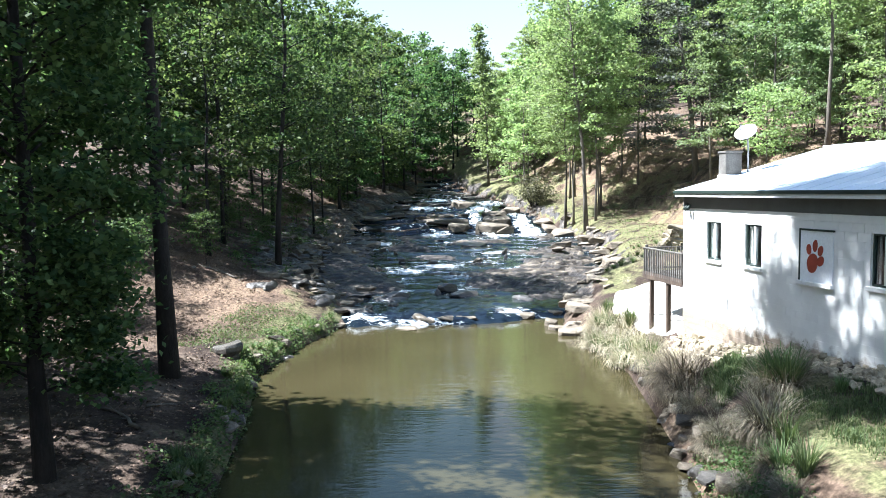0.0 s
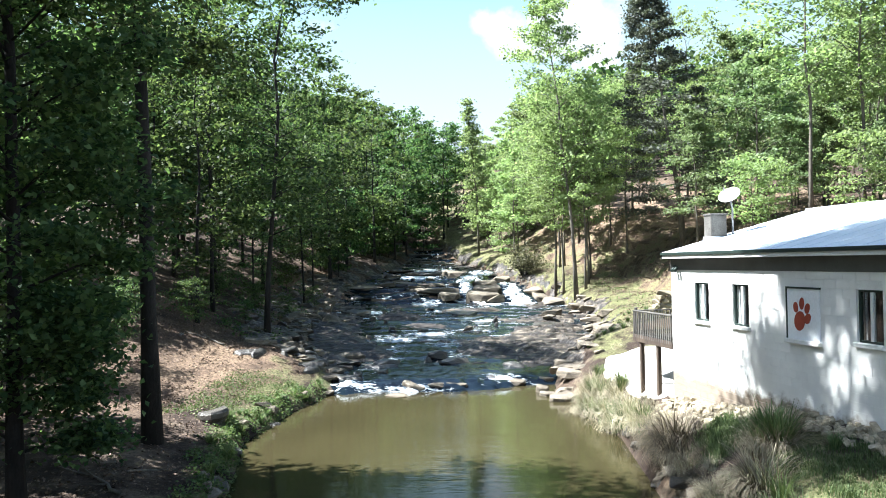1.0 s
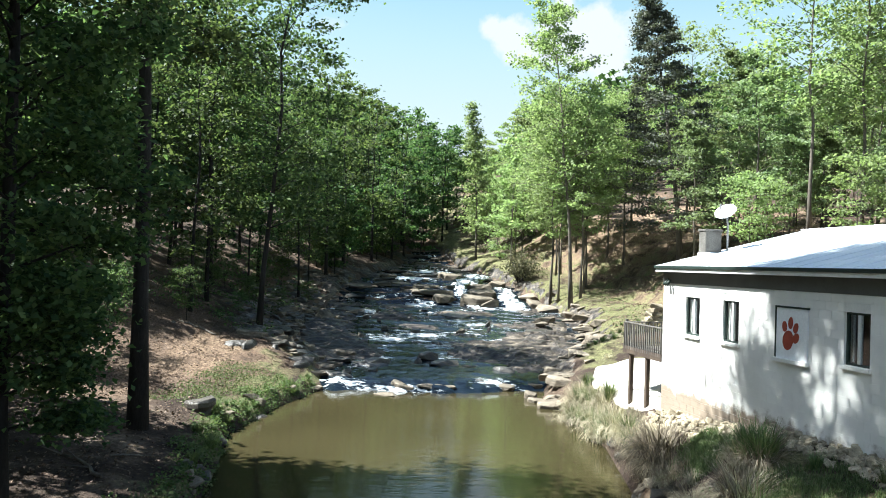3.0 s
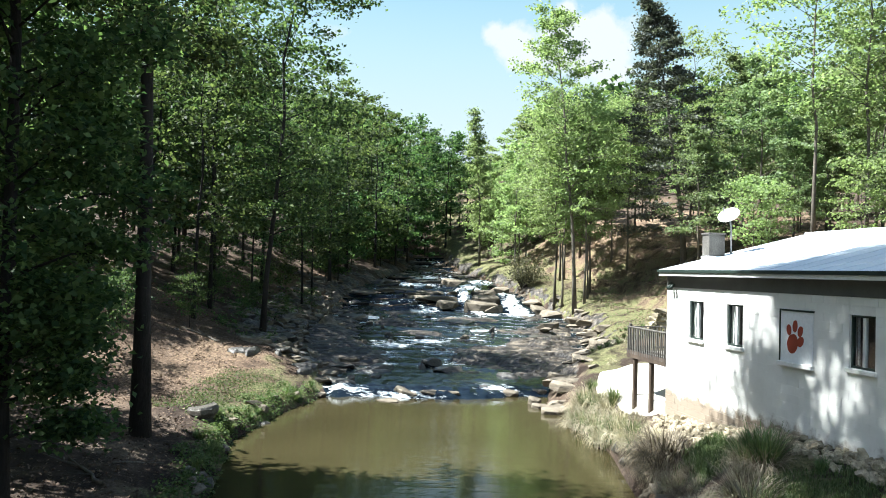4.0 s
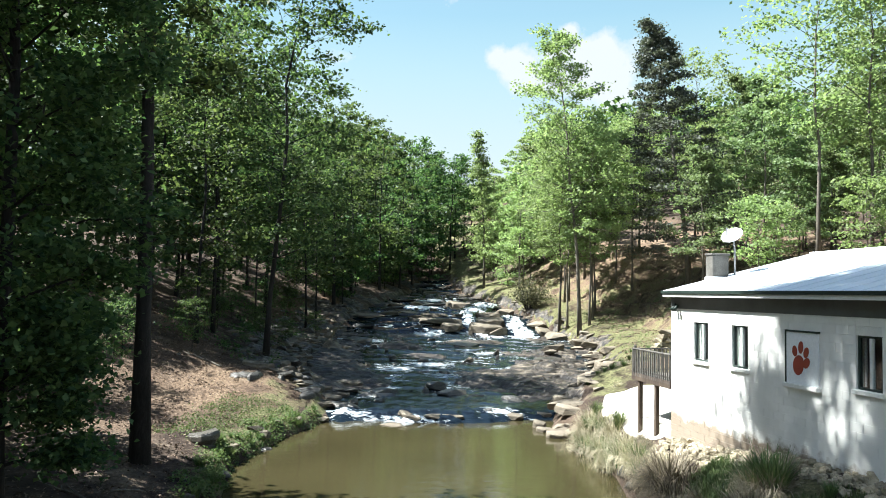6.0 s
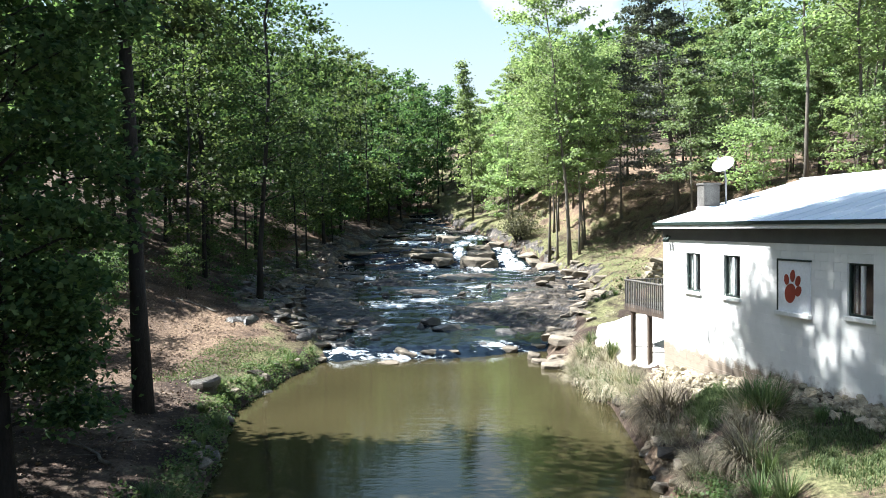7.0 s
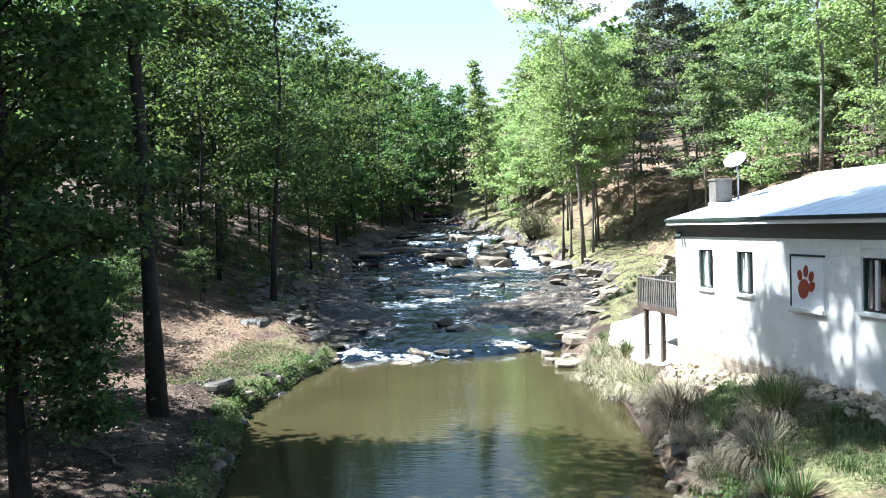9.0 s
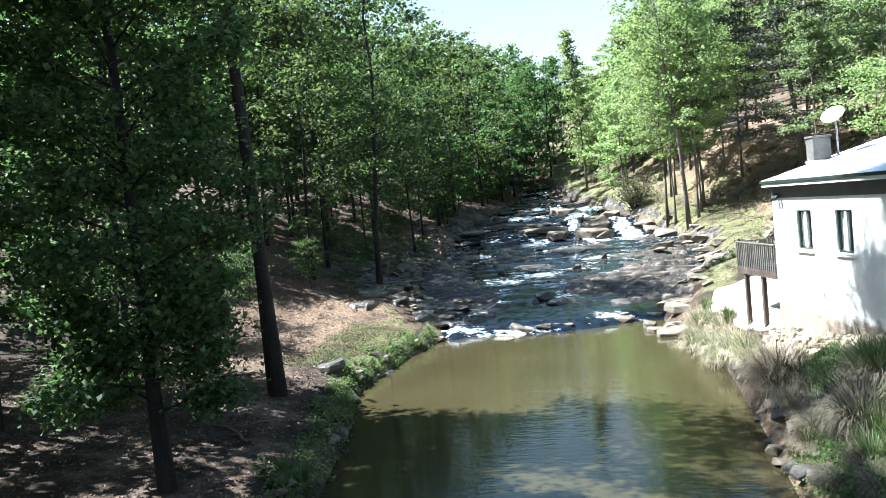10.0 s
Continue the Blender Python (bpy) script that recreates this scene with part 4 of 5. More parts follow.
# forest on both slopes, across the head of the valley and behind the camera's bank
# the zone left of and behind the camera is mostly unseen, added for shade
ZONES = [(19, 60, 46, 78, 26), (-15.5, -9.5, 66, 112, 16), (-17, 16, 106, 132, 32), (4, 19, 76, 112, 10), (-20, -12, 70, 112, 4), (-42, -12, 22, 130, 26), (17, 62, 74, 130, 30), (38, 62, 42, 74, 9), (-45, 45, 112, 160, 24), (-34, -13.5, -18, 24, 6), (20, 50, -20, 36, 7)]
for x0, x1, y0, y1, wanted in ZONES:
    got = tries = 0
    while got < wanted and tries < 3000:
        tries += 1
        x, y = RNG.uniform(x0, x1), RNG.uniform(y0, y1)
        xl, xr = np.interp(y, YS, XL), np.interp(y, YS, XR)
        if (xl - (4 if y < 64 else 1.5) < x < xr + (6 if y < 76 else 2) and y < 113) or (x > 0 and y < 42 and x < 22):
            continue
        r = RNG.rand()
        small = r > (0.65 if 100 < y < 128 and abs(x) < 18 else 0.72) or (-22 < x < -8 and 40 < y < 68) or (x0 == -15.5) or (x > 17 and 42 < y < 75 and x < 38 and r > 0.5)
        # the clearing through which the sun falls on the bank above the pool
        d = (-9 - x) * 0.985 + (y - 30.3) * 0.14
        if x < -8 and -1 < d < 30 and abs((y - 30.3) * 0.985 + (x + 9) * 0.14) < 7.8 and not (small and d > 9):
            continue
        gap = 2.2 if small else 3.4 if y < 90 else 3.6 if y < 140 else 4.6
        if any((x - a) ** 2 + (y - b) ** 2 < gap * gap for a, b in PLACED):
            continue
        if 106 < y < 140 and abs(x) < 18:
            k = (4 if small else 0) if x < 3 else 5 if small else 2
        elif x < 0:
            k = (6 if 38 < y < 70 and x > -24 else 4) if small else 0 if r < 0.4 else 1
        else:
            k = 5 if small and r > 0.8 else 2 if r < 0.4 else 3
        size = 0.8 + 0.4 * RNG.rand()
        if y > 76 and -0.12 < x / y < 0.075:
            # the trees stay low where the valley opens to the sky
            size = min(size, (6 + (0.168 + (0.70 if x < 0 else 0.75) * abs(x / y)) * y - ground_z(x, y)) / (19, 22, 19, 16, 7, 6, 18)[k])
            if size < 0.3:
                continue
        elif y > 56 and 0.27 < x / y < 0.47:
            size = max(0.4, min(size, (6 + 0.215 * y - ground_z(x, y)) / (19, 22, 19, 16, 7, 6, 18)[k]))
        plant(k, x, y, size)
        got += 1

for t in VARIANTS + FAR:
    if t.name not in USED:
        t.matrix_world = stand(-30, -40 - 3 * len(USED), 0, 1.0)
        USED.add(t.name)


def far_woods():
    """The wooded hills that close the valley: crowns that stand one behind another."""
    rng = np.random.RandomState(99)
    pts = []
    for x0, x1, y0, y1, n in ((-170, -50, 20, 260, 350), (60, 170, 20, 260, 330), (-80, -16, 125, 210, 120), (16, 80, 125, 210, 120), (-80, 80, 165, 300, 400)):
        for _ in range(n):
            x, y = rng.uniform(x0, x1), rng.uniform(y0, y1)
            g, h, r = ground_z(x, y), rng.uniform(13, 20), rng.uniform(3, 4.6)
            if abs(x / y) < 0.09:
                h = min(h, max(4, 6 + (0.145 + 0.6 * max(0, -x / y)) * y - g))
            u = rng.rand(85)
            a, q = rng.uniform(0, 6.28, 85), r * np.sqrt(rng.rand(85)) * (0.35 + 0.9 * np.sin(np.pi * (0.08 + 0.88 * u)))
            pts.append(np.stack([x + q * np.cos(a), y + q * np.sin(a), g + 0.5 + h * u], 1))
    me = leaves_mesh("far_woods", np.concatenate(pts), 1.35, M_LEAF, rng, 0.6)
    return tagged(new("far_woods", me), "distant wooded hills closing the valley", "woods", kind="stuff")


far_woods()

# ---------------------------------------------------------------- rocks
def rock_mesh(name, seed, mat, points=18, layered=0.0):
    """An angular worn block, about one metre each way, with its foot a little below zero."""
    rng = np.random.RandomState(seed)
    bm = bmesh.new()
    for _ in range(points):
        v = rng.normal(0, 1, 3)
        v /= np.abs(v).max() ** 0.75 * np.linalg.norm(v) ** 0.25
        z = v[2]
        if layered:
            z = math.copysign(min(abs(z), 1 - layered * rng.rand()), z)
        bm.verts.new((0.5 * v[0], 0.5 * v[1], 0.5 * z + 0.3))
    got = bmesh.ops.convex_hull(bm, input=bm.verts)
    bmesh.ops.delete(bm, geom=list({g for g in got["geom_interior"] + got["geom_unused"] if isinstance(g, bmesh.types.BMVert)}), context="VERTS")
    bmesh.ops.bevel(bm, geom=list(bm.edges), offset=0.014, segments=1, affect="EDGES")
    me = bpy.data.meshes.new(name)
    bm.to_mesh(me)
    bm.free()
    me.materials.append(mat)
    return me


DRY = [rock_mesh("rock", 50 + i, M_ROCK, 12 + 2 * i, 0.45) for i in range(7)]


def hump_mesh(name, seed, mat):
    """A low water-worn slab of rock with one steeper, stepped side, about one metre each way."""
    rng = np.random.RandomState(seed)
    n, rings = 22, (0.0, 0.25, 0.5, 0.7, 0.84, 0.94, 1.0)
    edge = 0.5 * (1 + 0.16 * np.sin(np.arange(n) * 2 * np.pi / n * 2 + rng.rand() * 6) + 0.10 * np.sin(np.arange(n) * 2 * np.pi / n * 5 + rng.rand() * 6) + 0.05 * rng.normal(size=n))
    verts, faces = [], []
    for q in rings:
        for i in range(n):
            a = 2 * math.pi * i / n
            x, y = q * edge[i] * math.cos(a), q * edge[i] * math.sin(a)
            h = 0.45 * (1 - q ** 3) + 0.22 * noise.noise((x * 3, y * 5, seed)) * (1 - q * 0.6) + 0.10 * noise.noise((x * 9, y * 14, seed)) * (1 - q * 0.5)
            h = h - 0.35 * (h % 0.16)
            verts.append((x, y, h - 0.22 * (q > 0.97)))
    for r in range(len(rings) - 1):
        for i in range(n):
            a, b = r * n + i, r * n + (i + 1) % n
            faces.append((a, b, b + n, a + n))
    return mesh_of(name, verts, faces, mat, True)


DRYH = [hump_mesh("rock", 180 + i, M_ROCK) for i in range(5)]
WET = [rock_mesh("rock", 70 + i, M_WET, 13 + 2 * i, 0.45) for i in range(4)] + [hump_mesh("rock", 170 + i, M_WET) for i in range(5)]
RR = np.random.RandomState(5)


def undercut_mesh(name, seed, mat):
    """A flat-topped block that overhangs its foot, about one metre each way."""
    rng = np.random.RandomState(seed)
    n, verts, faces = 10, [], []
    edge = 0.36 + 0.24 * rng.rand(n)
    rows = ((-0.1, 0.62), (0.25, 0.70), (0.42, 0.98), (0.60, 1.0), (0.68, 0.90))
    for z, g in rows:
        for i in range(n):
            a = 2 * math.pi * i / n
            verts.append((edge[i] * g * math.cos(a), edge[i] * g * math.sin(a), z + 0.025 * rng.normal() + 0.05 * math.cos(a)))
    for r in range(len(rows) - 1):
        faces += [(r * n + i, r * n + (i + 1) % n, (r + 1) * n + (i + 1) % n, (r + 1) * n + i) for i in range(n)]
    verts.append((0, 0, 0.70))
    faces += [((len(rows) - 1) * n + i, (len(rows) - 1) * n + (i + 1) % n, len(verts) - 1) for i in range(n)]
    return mesh_of(name, verts, faces, mat)


# dark rock colour stands in for shade on the boulder's front; the bank is dry
BOULDER = undercut_mesh("rock", 33, M_WET)


def lay(meshes, x, y, z, w, d, h, label, group, tilt=0.12, turn=None):
    ob = new("rock", meshes[RR.randint(len(meshes))])
    ob.matrix_world = Matrix.LocRotScale((x, y, z), Euler((RR.normal(0, tilt), RR.normal(0, tilt), RR.uniform(-0.5, 0.5) if turn is None else turn)), (w, d, h))
    return tagged(ob, label, "rock", group)


def heap(name, items, label):
    """Many small far rocks as one object: items of meshes, place and size."""
    verts, faces = [], []
    mats = []
    slots = []
    for meshes, x, y, z, w, d, h in items:
        me = meshes[RR.randint(len(meshes))]
        m = Matrix.LocRotScale((x, y, z), Euler((RR.normal(0, 0.1), RR.normal(0, 0.1), RR.uniform(0, 6.28))), (w, d, h))
        b = len(verts)
        verts += [tuple(m @ v.co) for v in me.vertices]
        faces += [tuple(b + i for i in p.vertices) for p in me.polygons]
        if me.materials[0] not in mats:
            mats.append(me.materials[0])
        slots += [mats.index(me.materials[0])] * len(me.polygons)
    me = mesh_of(name, verts, faces, None)
    for mt in mats:
        me.materials.append(mt)
    me.polygons.foreach_set("material_index", slots)
    return tagged(new(name, me), label, "rocks", kind="stuff")


L_PALE, L_WET = "pale sunlit sandstone rock at the edge of the rapids", "dark wet rock ledge in the running water"
# the sill between pool and rapids, and the boulders of the sunlit shore: x, y, z, width, height
SILL = [(-2.9, 33.7, -0.08, 1.3, 0.26), (-2.2, 35.0, 0.0, 1.2, 0.62), (-1.1, 35.1, 0.02, 1.2, 0.5), (-0.2, 35.4, 0.0, 1.3, 0.55), (1.0, 35.7, 0.0, 0.75, 0.4),
        (2.6, 36.2, 0.0, 1.2, 0.5), (3.75, 34.0, -0.1, 0.6, 0.75), (4.4, 31.9, -0.12, 1.1, 0.75), (4.9, 33.0, 0.0, 1.2, 0.75), (3.9, 33.1, -0.1, 0.7, 0.5)]
SHORE = [(5.9, 36.2, 0.55, 1.7, 0.75), (6.7, 39.8, 0.85, 1.3, 0.4), (6.9, 42.2, 0.85, 1.4, 0.65), (8.1, 45.6, 1.05, 1.7, 0.7), (9.2, 50.7, 1.4, 1.4, 0.5), (7.3, 59.2, 1.6, 1.9, 0.9),
         (7.0, 57, 1.5, 1.0, 0.7), (10.3, 58.1, 2.1, 1.9, 0.7), (9.6, 54, 1.5, 1.5, 0.7), (9.8, 62, 2.0, 1.4, 0.8), (5.4, 34.4, 0.35, 1.1, 0.6)]
for x, y, z, w, h in SILL + SHORE:
    lay(DRY, x, y, z, w * 1.05, w * 0.75, h * 0.8, L_PALE, "shore rocks")
# large flat blocks that step up along the sunlit shore
y = 33.0
while y < 63:
    w = RR.uniform(1.1, 2.1)
    x = np.interp(y, YS, XR) + RR.uniform(-0.2, 0.7)
    lay(DRY, x, y, ground_z(x, y) - 0.12, w, w * RR.uniform(0.6, 0.9), RR.uniform(0.45, 0.85), "large flat pale rock on the sunlit shore", "shore rocks", 0.07)
    y += RR.uniform(0.8, 1.7)
# ledges at the falls
for x, y, z, w, h in ((2.4, 71.0, 1.9, 3.4, 1.9), (-1.8, 74, 2.7, 5.0, 1.2), (-7.2, 81.5, 3.8, 3.4, 0.5), (-0.4, 85.5, 4.2, 3.1, 1.3), (7.4, 73, 2.4, 2.2, 1.5), (-4.6, 75.5, 2.8, 2.6, 0.9), (3.0, 73.2, 2.6, 3.2, 1.6), (3.6, 70.2, 2.0, 1.6, 1.2), (8.0, 71.0, 2.2, 1.8, 1.1), (2.9, 77.0, 3.2, 2.6, 1.5), (-0.9, 72.0, 2.3, 2.2, 1.2), (-2.6, 77.5, 3.2, 3.4, 1.2), (4.4, 79.5, 3.6, 2.4, 1.3), (-5.6, 79, 3.4, 3.2, 0.9), (8.6, 68.3, 2.0, 1.7, 0.9)):
    lay(DRY, x, y, z, w, 2.6, h, "broad pale rock ledge beside the falls", "shore rocks", 0.05)
for x, y, z, w, h in ((-9.8, 56.5, 1.5, 1.9, 1.7), (-7.3, 46.4, 0.8, 2.2, 0.5), (-6.9, 45.2, 0.8, 1.3, 0.3), (-9.3, 46.6, 1.0, 1.9, 0.5), (-6.7, 34.0, 0.0, 1.8, 0.32), (-7.1, 34.7, 0.16, 1.9, 0.32), (-7.5, 35.4, 0.32, 1.9, 0.32), (-7.9, 36.1, 0.48, 1.7, 0.32)):
    lay(DRYH[:2] + DRY, x, y, z, w, w * 0.7, h, "pale layered rock on the wooded bank", "bank rocks", 0.06)
for x, y, w in ((4.9, 17.0, 0.55), (5.35, 16.6, 0.7), (5.3, 18.2, 0.4)):
    lay(DRY, x, y, max(0.0, ground_z(x, y)) - 0.08, w, w * 0.8, w * 0.6, "pale rock in the bank below the house", "bank rocks", 0.1)
BOULDER_OB = lay([BOULDER], -8.45, 25.3, ground_z(-8.45, 25.3) - 0.16, 1.15, 0.95, 0.85, "flat-topped grey boulder undercut on the grassy bank", "bank rocks", 0.0, 0.5)
BOULDER_OB.rotation_euler.x, BOULDER_OB.rotation_euler.y = -0.04, -0.06
for i in range(70):
    y = 39 + 75 * RR.rand() ** 1.3
    xl, xr = np.interp(y, YS, XL), np.interp(y, YS, XR)
    x = RR.uniform(xl + 0.3, xr - 0.3)
    w = RR.uniform(0.4, 1.9) ** 1.2 * (0.7 + y / 80)
    pale = RR.rand() < 0.18 + 0.2 * (y > 66)
    lay(DRY if pale else WET, x, y, bed(y) - RR.uniform(0.05, 0.2), w, w * RR.uniform(0.4, 0.8), RR.uniform(0.35, 0.7), L_PALE if pale else L_WET, "rocks in the rapids", 0.06, RR.normal(0, 0.25))
for i in range(80):
    y = RR.uniform(34.5, 84)
    right = RR.rand() < 0.55
    x = np.interp(y, YS, XR) + RR.normal(0.2, 0.5) if right else np.interp(y, YS, XL) + RR.normal(-0.3, 0.7)
    w = RR.uniform(0.4, 1.3)
    lay(DRY, x, y, ground_z(x, y) - 0.08, w, w * RR.uniform(0.5, 0.9), RR.uniform(0.2, 0.6), L_PALE if right else "pale layered rock on the wooded bank", "shore rocks" if right else "bank rocks", 0.12)

for i in range(14):
    y = RR.uniform(33.5, 45)
    x = np.interp(y, YS, XR) + RR.uniform(0.5, 2.2)
    w = RR.uniform(0.5, 1.2)
    lay(DRYH + DRY, x, y, ground_z(x, y) - 0.08, w, w * RR.uniform(0.6, 0.9), RR.uniform(0.25, 0.5), L_PALE, "shore rocks", 0.1)
for i in range(46):
    y = 35.5 + 27 * RR.rand() ** 1.2
    off = RR.uniform(-2.2, 2.4)
    x = np.interp(y, YS, XL) + off
    w = RR.uniform(0.8, 2.3)
    z = (ground_z(x, y) if off < 0 else bed(y)) - 0.06 + 0.12 * RR.rand()
    lay(DRY if RR.rand() < 0.6 else WET, x, y, z, w, w * RR.uniform(0.35, 0.6), RR.uniform(0.16, 0.36), "flat layered rock slab on the wooded bank", "bank rocks", 0.05, RR.normal(-0.15, 0.2))
scatter = []
for i in range(260):
    y = RR.uniform(35, 78)
    x = np.interp(y, YS, XL) - abs(RR.normal(0, 2.6))
    w = RR.uniform(0.35, 1.5)
    scatter.append((WET if RR.rand() < 0.6 else DRY, x, y, ground_z(x, y) - 0.10, w * 1.2, w * RR.uniform(0.5, 0.9), RR.uniform(0.3, 0.7)))
for i in range(160):
    y = RR.uniform(36, 112)
    x = RR.uniform(np.interp(y, YS, XL), np.interp(y, YS, XR))
    w = RR.uniform(0.3, 0.9)
    scatter.append((WET, x, y, bed(y) - 0.12, w, w * 0.7, RR.uniform(0.3, 0.6)))
heap("scattered_rocks", scatter, "weathered rocks strewn over the creek bed and wooded bank")
for i in range(46):
    y = RR.uniform(11, 32)
    right = RR.rand() < 0.6
    x = np.interp(y, YS, XR) + RR.uniform(-0.1, 0.5) if right else np.interp(y, YS, XL) - RR.uniform(-0.1, 0.6)
    w = RR.uniform(0.25, 0.7)
    lay(DRY if RR.rand() < 0.4 else WET, x, y, ground_z(x, y) - 0.06, w, w * 0.8, w * 0.6, "rough rock in the bank at the water's edge", "bank rocks", 0.2)

# rubble along the foot of the house wall
RUB = [rock_mesh("stone", 90 + i, M_STONE, 12 + 2 * i) for i in range(5)]
for i in range(280):
    u = RR.uniform(0.0, 10.4)
    v = -abs(RR.normal(0.0, 0.36)) - 0.06
    p = HM @ Vector((u, v, 0))
    s = RR.uniform(0.11, 0.24)
    ob = new("stone", RUB[RR.randint(5)])
    ob.matrix_world = Matrix.LocRotScale((p.x, p.y, ground_z(p.x, p.y) - 0.03 + 0.10 * RR.rand()), Euler((RR.normal(0, 0.4), RR.normal(0, 0.4), RR.uniform(0, 6.28))), (s * 1.3, s, s * 0.75))
    tagged(ob, "rounded pale rubble stone along the house foundation", "stone", "rubble stones")
small = []
for i in range(420):
    u = RR.uniform(-0.6, 10.6)
    v = -RR.uniform(0.05, 1.0) * (1.0 if u < 4.5 else 0.75)
    p = HM @ Vector((u, v, 0))
    s = RR.uniform(0.09, 0.2)
    small.append((RUB, p.x, p.y, ground_z(p.x, p.y) - 0.04, s * 1.4, s, s * 0.8))
heap("rubble_bed", small, "bed of small tan stones along the house foundation")
# a dry-stacked stone wall on the slope behind the deck
stack = tagged(new("stone_wall"), "dry-stacked tan stone wall on the slope behind the deck", "wall")
stack.matrix_world = Matrix.Translation((12.2, 42.0, ground_z(11.5, 42.0) - 0.1))
for course in range(7):
    x = -1.7 + 0.12 * course + 0.1 * RR.rand()
    while x < 1.6:
        l = RR.uniform(0.35, 0.75)
        ob = part("stone", RUB[RR.randint(5)], None, stack)
        ob.matrix_local = Matrix.LocRotScale((x + l / 2, RR.normal(0, 0.06), 0.24 * course), Euler((RR.normal(0, 0.06), RR.normal(0, 0.06), RR.normal(0, 0.15))), (l * 1.1, 0.5, 0.30))
        x += l

# ---------------------------------------------------------------- grasses, weeds and litter
M_STRAW = leafy("straw_blades", (0.22, 0.19, 0.13), (0.50, 0.45, 0.34), 0.25, 0.01)
M_DRY = leafy("dry_blades", (0.065, 0.052, 0.036), (0.30, 0.255, 0.185), 0.12, 0.01)
M_BLADE = leafy("green_blades", (0.055, 0.09, 0.035), (0.19, 0.225, 0.105), 0.3, 0.02)
M_WEED = leafy("weed_leaves", (0.06, 0.10, 0.035), (0.16, 0.20, 0.08), 0.3, 0.02)
M_LITTER = leafy("fallen_leaves", (0.06, 0.04, 0.028), (0.27, 0.20, 0.14), 0.05, 0.01)


def tuft_mesh(seed, mat, blades, length, spread, droop, width=0.022):
    """Arching blades from one root."""
    rng = np.random.RandomState(seed)
    verts, faces = [], []
    for _ in range(blades):
        a, r = rng.uniform(0, 6.28), spread * 0.35 * math.sqrt(rng.rand())
        out = a + rng.normal(0, 0.5)
        l = length * rng.uniform(0.55, 1.1)
        lean = rng.uniform(0.15, 1.0) * droop
        p = Vector((r * math.cos(a), r * math.sin(a), -0.05))
        side = Vector((-math.sin(out), math.cos(out), 0)) * width * rng.uniform(0.7, 1.4)
        b = len(verts)
        ang = 1.45 - 0.35 * lean
        for k in range(5):
            w = side * (1 - k / 4.6)
            verts += [tuple(p - w), tuple(p + w)]
            p = p + (l / 4) * Vector((math.cos(ang) * math.cos(out), math.cos(ang) * math.sin(out), math.sin(ang)))
            ang -= 0.62 * lean
        faces += [(b + 2 * k, b + 2 * k + 1, b + 2 * k + 3, b + 2 * k + 2) for k in range(4)]
    return mesh_of("grass_clump", verts, faces, mat)


STRAW = [tuft_mesh(110 + i, M_STRAW, 420, 1.0, 0.9, 1.8, 0.011) for i in range(2)]
DRYT = [tuft_mesh(120 + i, M_DRY, 720, 1.15, 1.0, 2.25, 0.0105) for i in range(2)]
GREEN = [tuft_mesh(130 + i, M_BLADE, 150, 0.95, 0.45, 0.55, 0.02) for i in range(2)]


def clump(meshes, x, y, s, label, h=1.0):
    ob = new("grass_clump", meshes[RR.randint(len(meshes))])
    ob.matrix_world = Matrix.LocRotScale((x, y, ground_z(x, y) - 0.02), Euler((0, 0, RR.uniform(0, 6.28))), (s, s, s * h))
    tagged(ob, label, "grass", "bank grasses")


for x, y, s in ((5.3, 30.4, 1.0), (5.8, 29.6, 0.9), (5.2, 28.8, 1.1), (5.9, 28.0, 1.0), (5.5, 27.0, 1.2), (5.9, 26.2, 1.0), (5.8, 25.2, 1.1), (5.8, 24.0, 0.9), (5.9, 23.2, 0.8), (5.0, 29.4, 1.0), (5.4, 26.0, 1.0), (5.6, 31.2, 0.8)):
    clump(STRAW, x, y, s * 1.08, "straw-coloured arching grass clump on the bank")
    clump(GREEN, x + RR.normal(0, 0.3), y + RR.normal(0, 0.3), s * 0.95, "green grass clump among the straw")
for x, y, s in ((5.95, 20.7, 1.5), (5.75, 19.9, 1.1), (6.15, 20.1, 1.0), (6.0, 14.8, 1.1), (7.7, 17.2, 0.55)):
    clump(DRYT, x, y, s, "dry grey-brown mound of dead grass on the bank")
for x, y, s in ((6.05, 15.0, 1.0), (6.2, 22.6, 0.7), (6.95, 16.35, 1.0), (6.7, 16.8, 0.85), (7.5, 18.6, 0.5)):
    clump(STRAW, x, y, s, "straw-coloured mound of arching grass on the bank")
for x, y, s in ((6.85, 16.5, 1.1), (7.0, 16.25, 1.0), (6.7, 16.75, 0.8), (6.95, 16.7, 0.9), (5.95, 13.9, 0.8), (5.6, 13.3, 0.7), (5.75, 12.7, 0.8), (7.6, 15.2, 0.45), (8.3, 13.9, 0.5)):
    clump(GREEN, x, y, s, "upright green blades of grass on the bank", 1.1)


for i in range(44):
    y = RR.uniform(11.5, 31)
    x = np.interp(y, YS, XR) + RR.uniform(0.25, 1.1)
    clump(DRYT if RR.rand() < 0.45 else STRAW, x, y, RR.uniform(0.35, 0.7), "small dry grass tuft hanging over the water's edge")
for i in range(26):
    y = RR.uniform(35, 48)
    x = np.interp(y, YS, XR) + RR.uniform(0.9, 3.4)
    clump(GREEN if RR.rand() < 0.6 else STRAW, x, y, RR.uniform(0.25, 0.5), "low grass tuft on the sunny slope above the shore")
for i in range(26):
    y = RR.uniform(12, 34)
    x = np.interp(y, YS, XL) - RR.uniform(0.15, 0.9)
    clump(GREEN, x, y, RR.uniform(0.3, 0.55), "low green grass tuft at the water's edge")


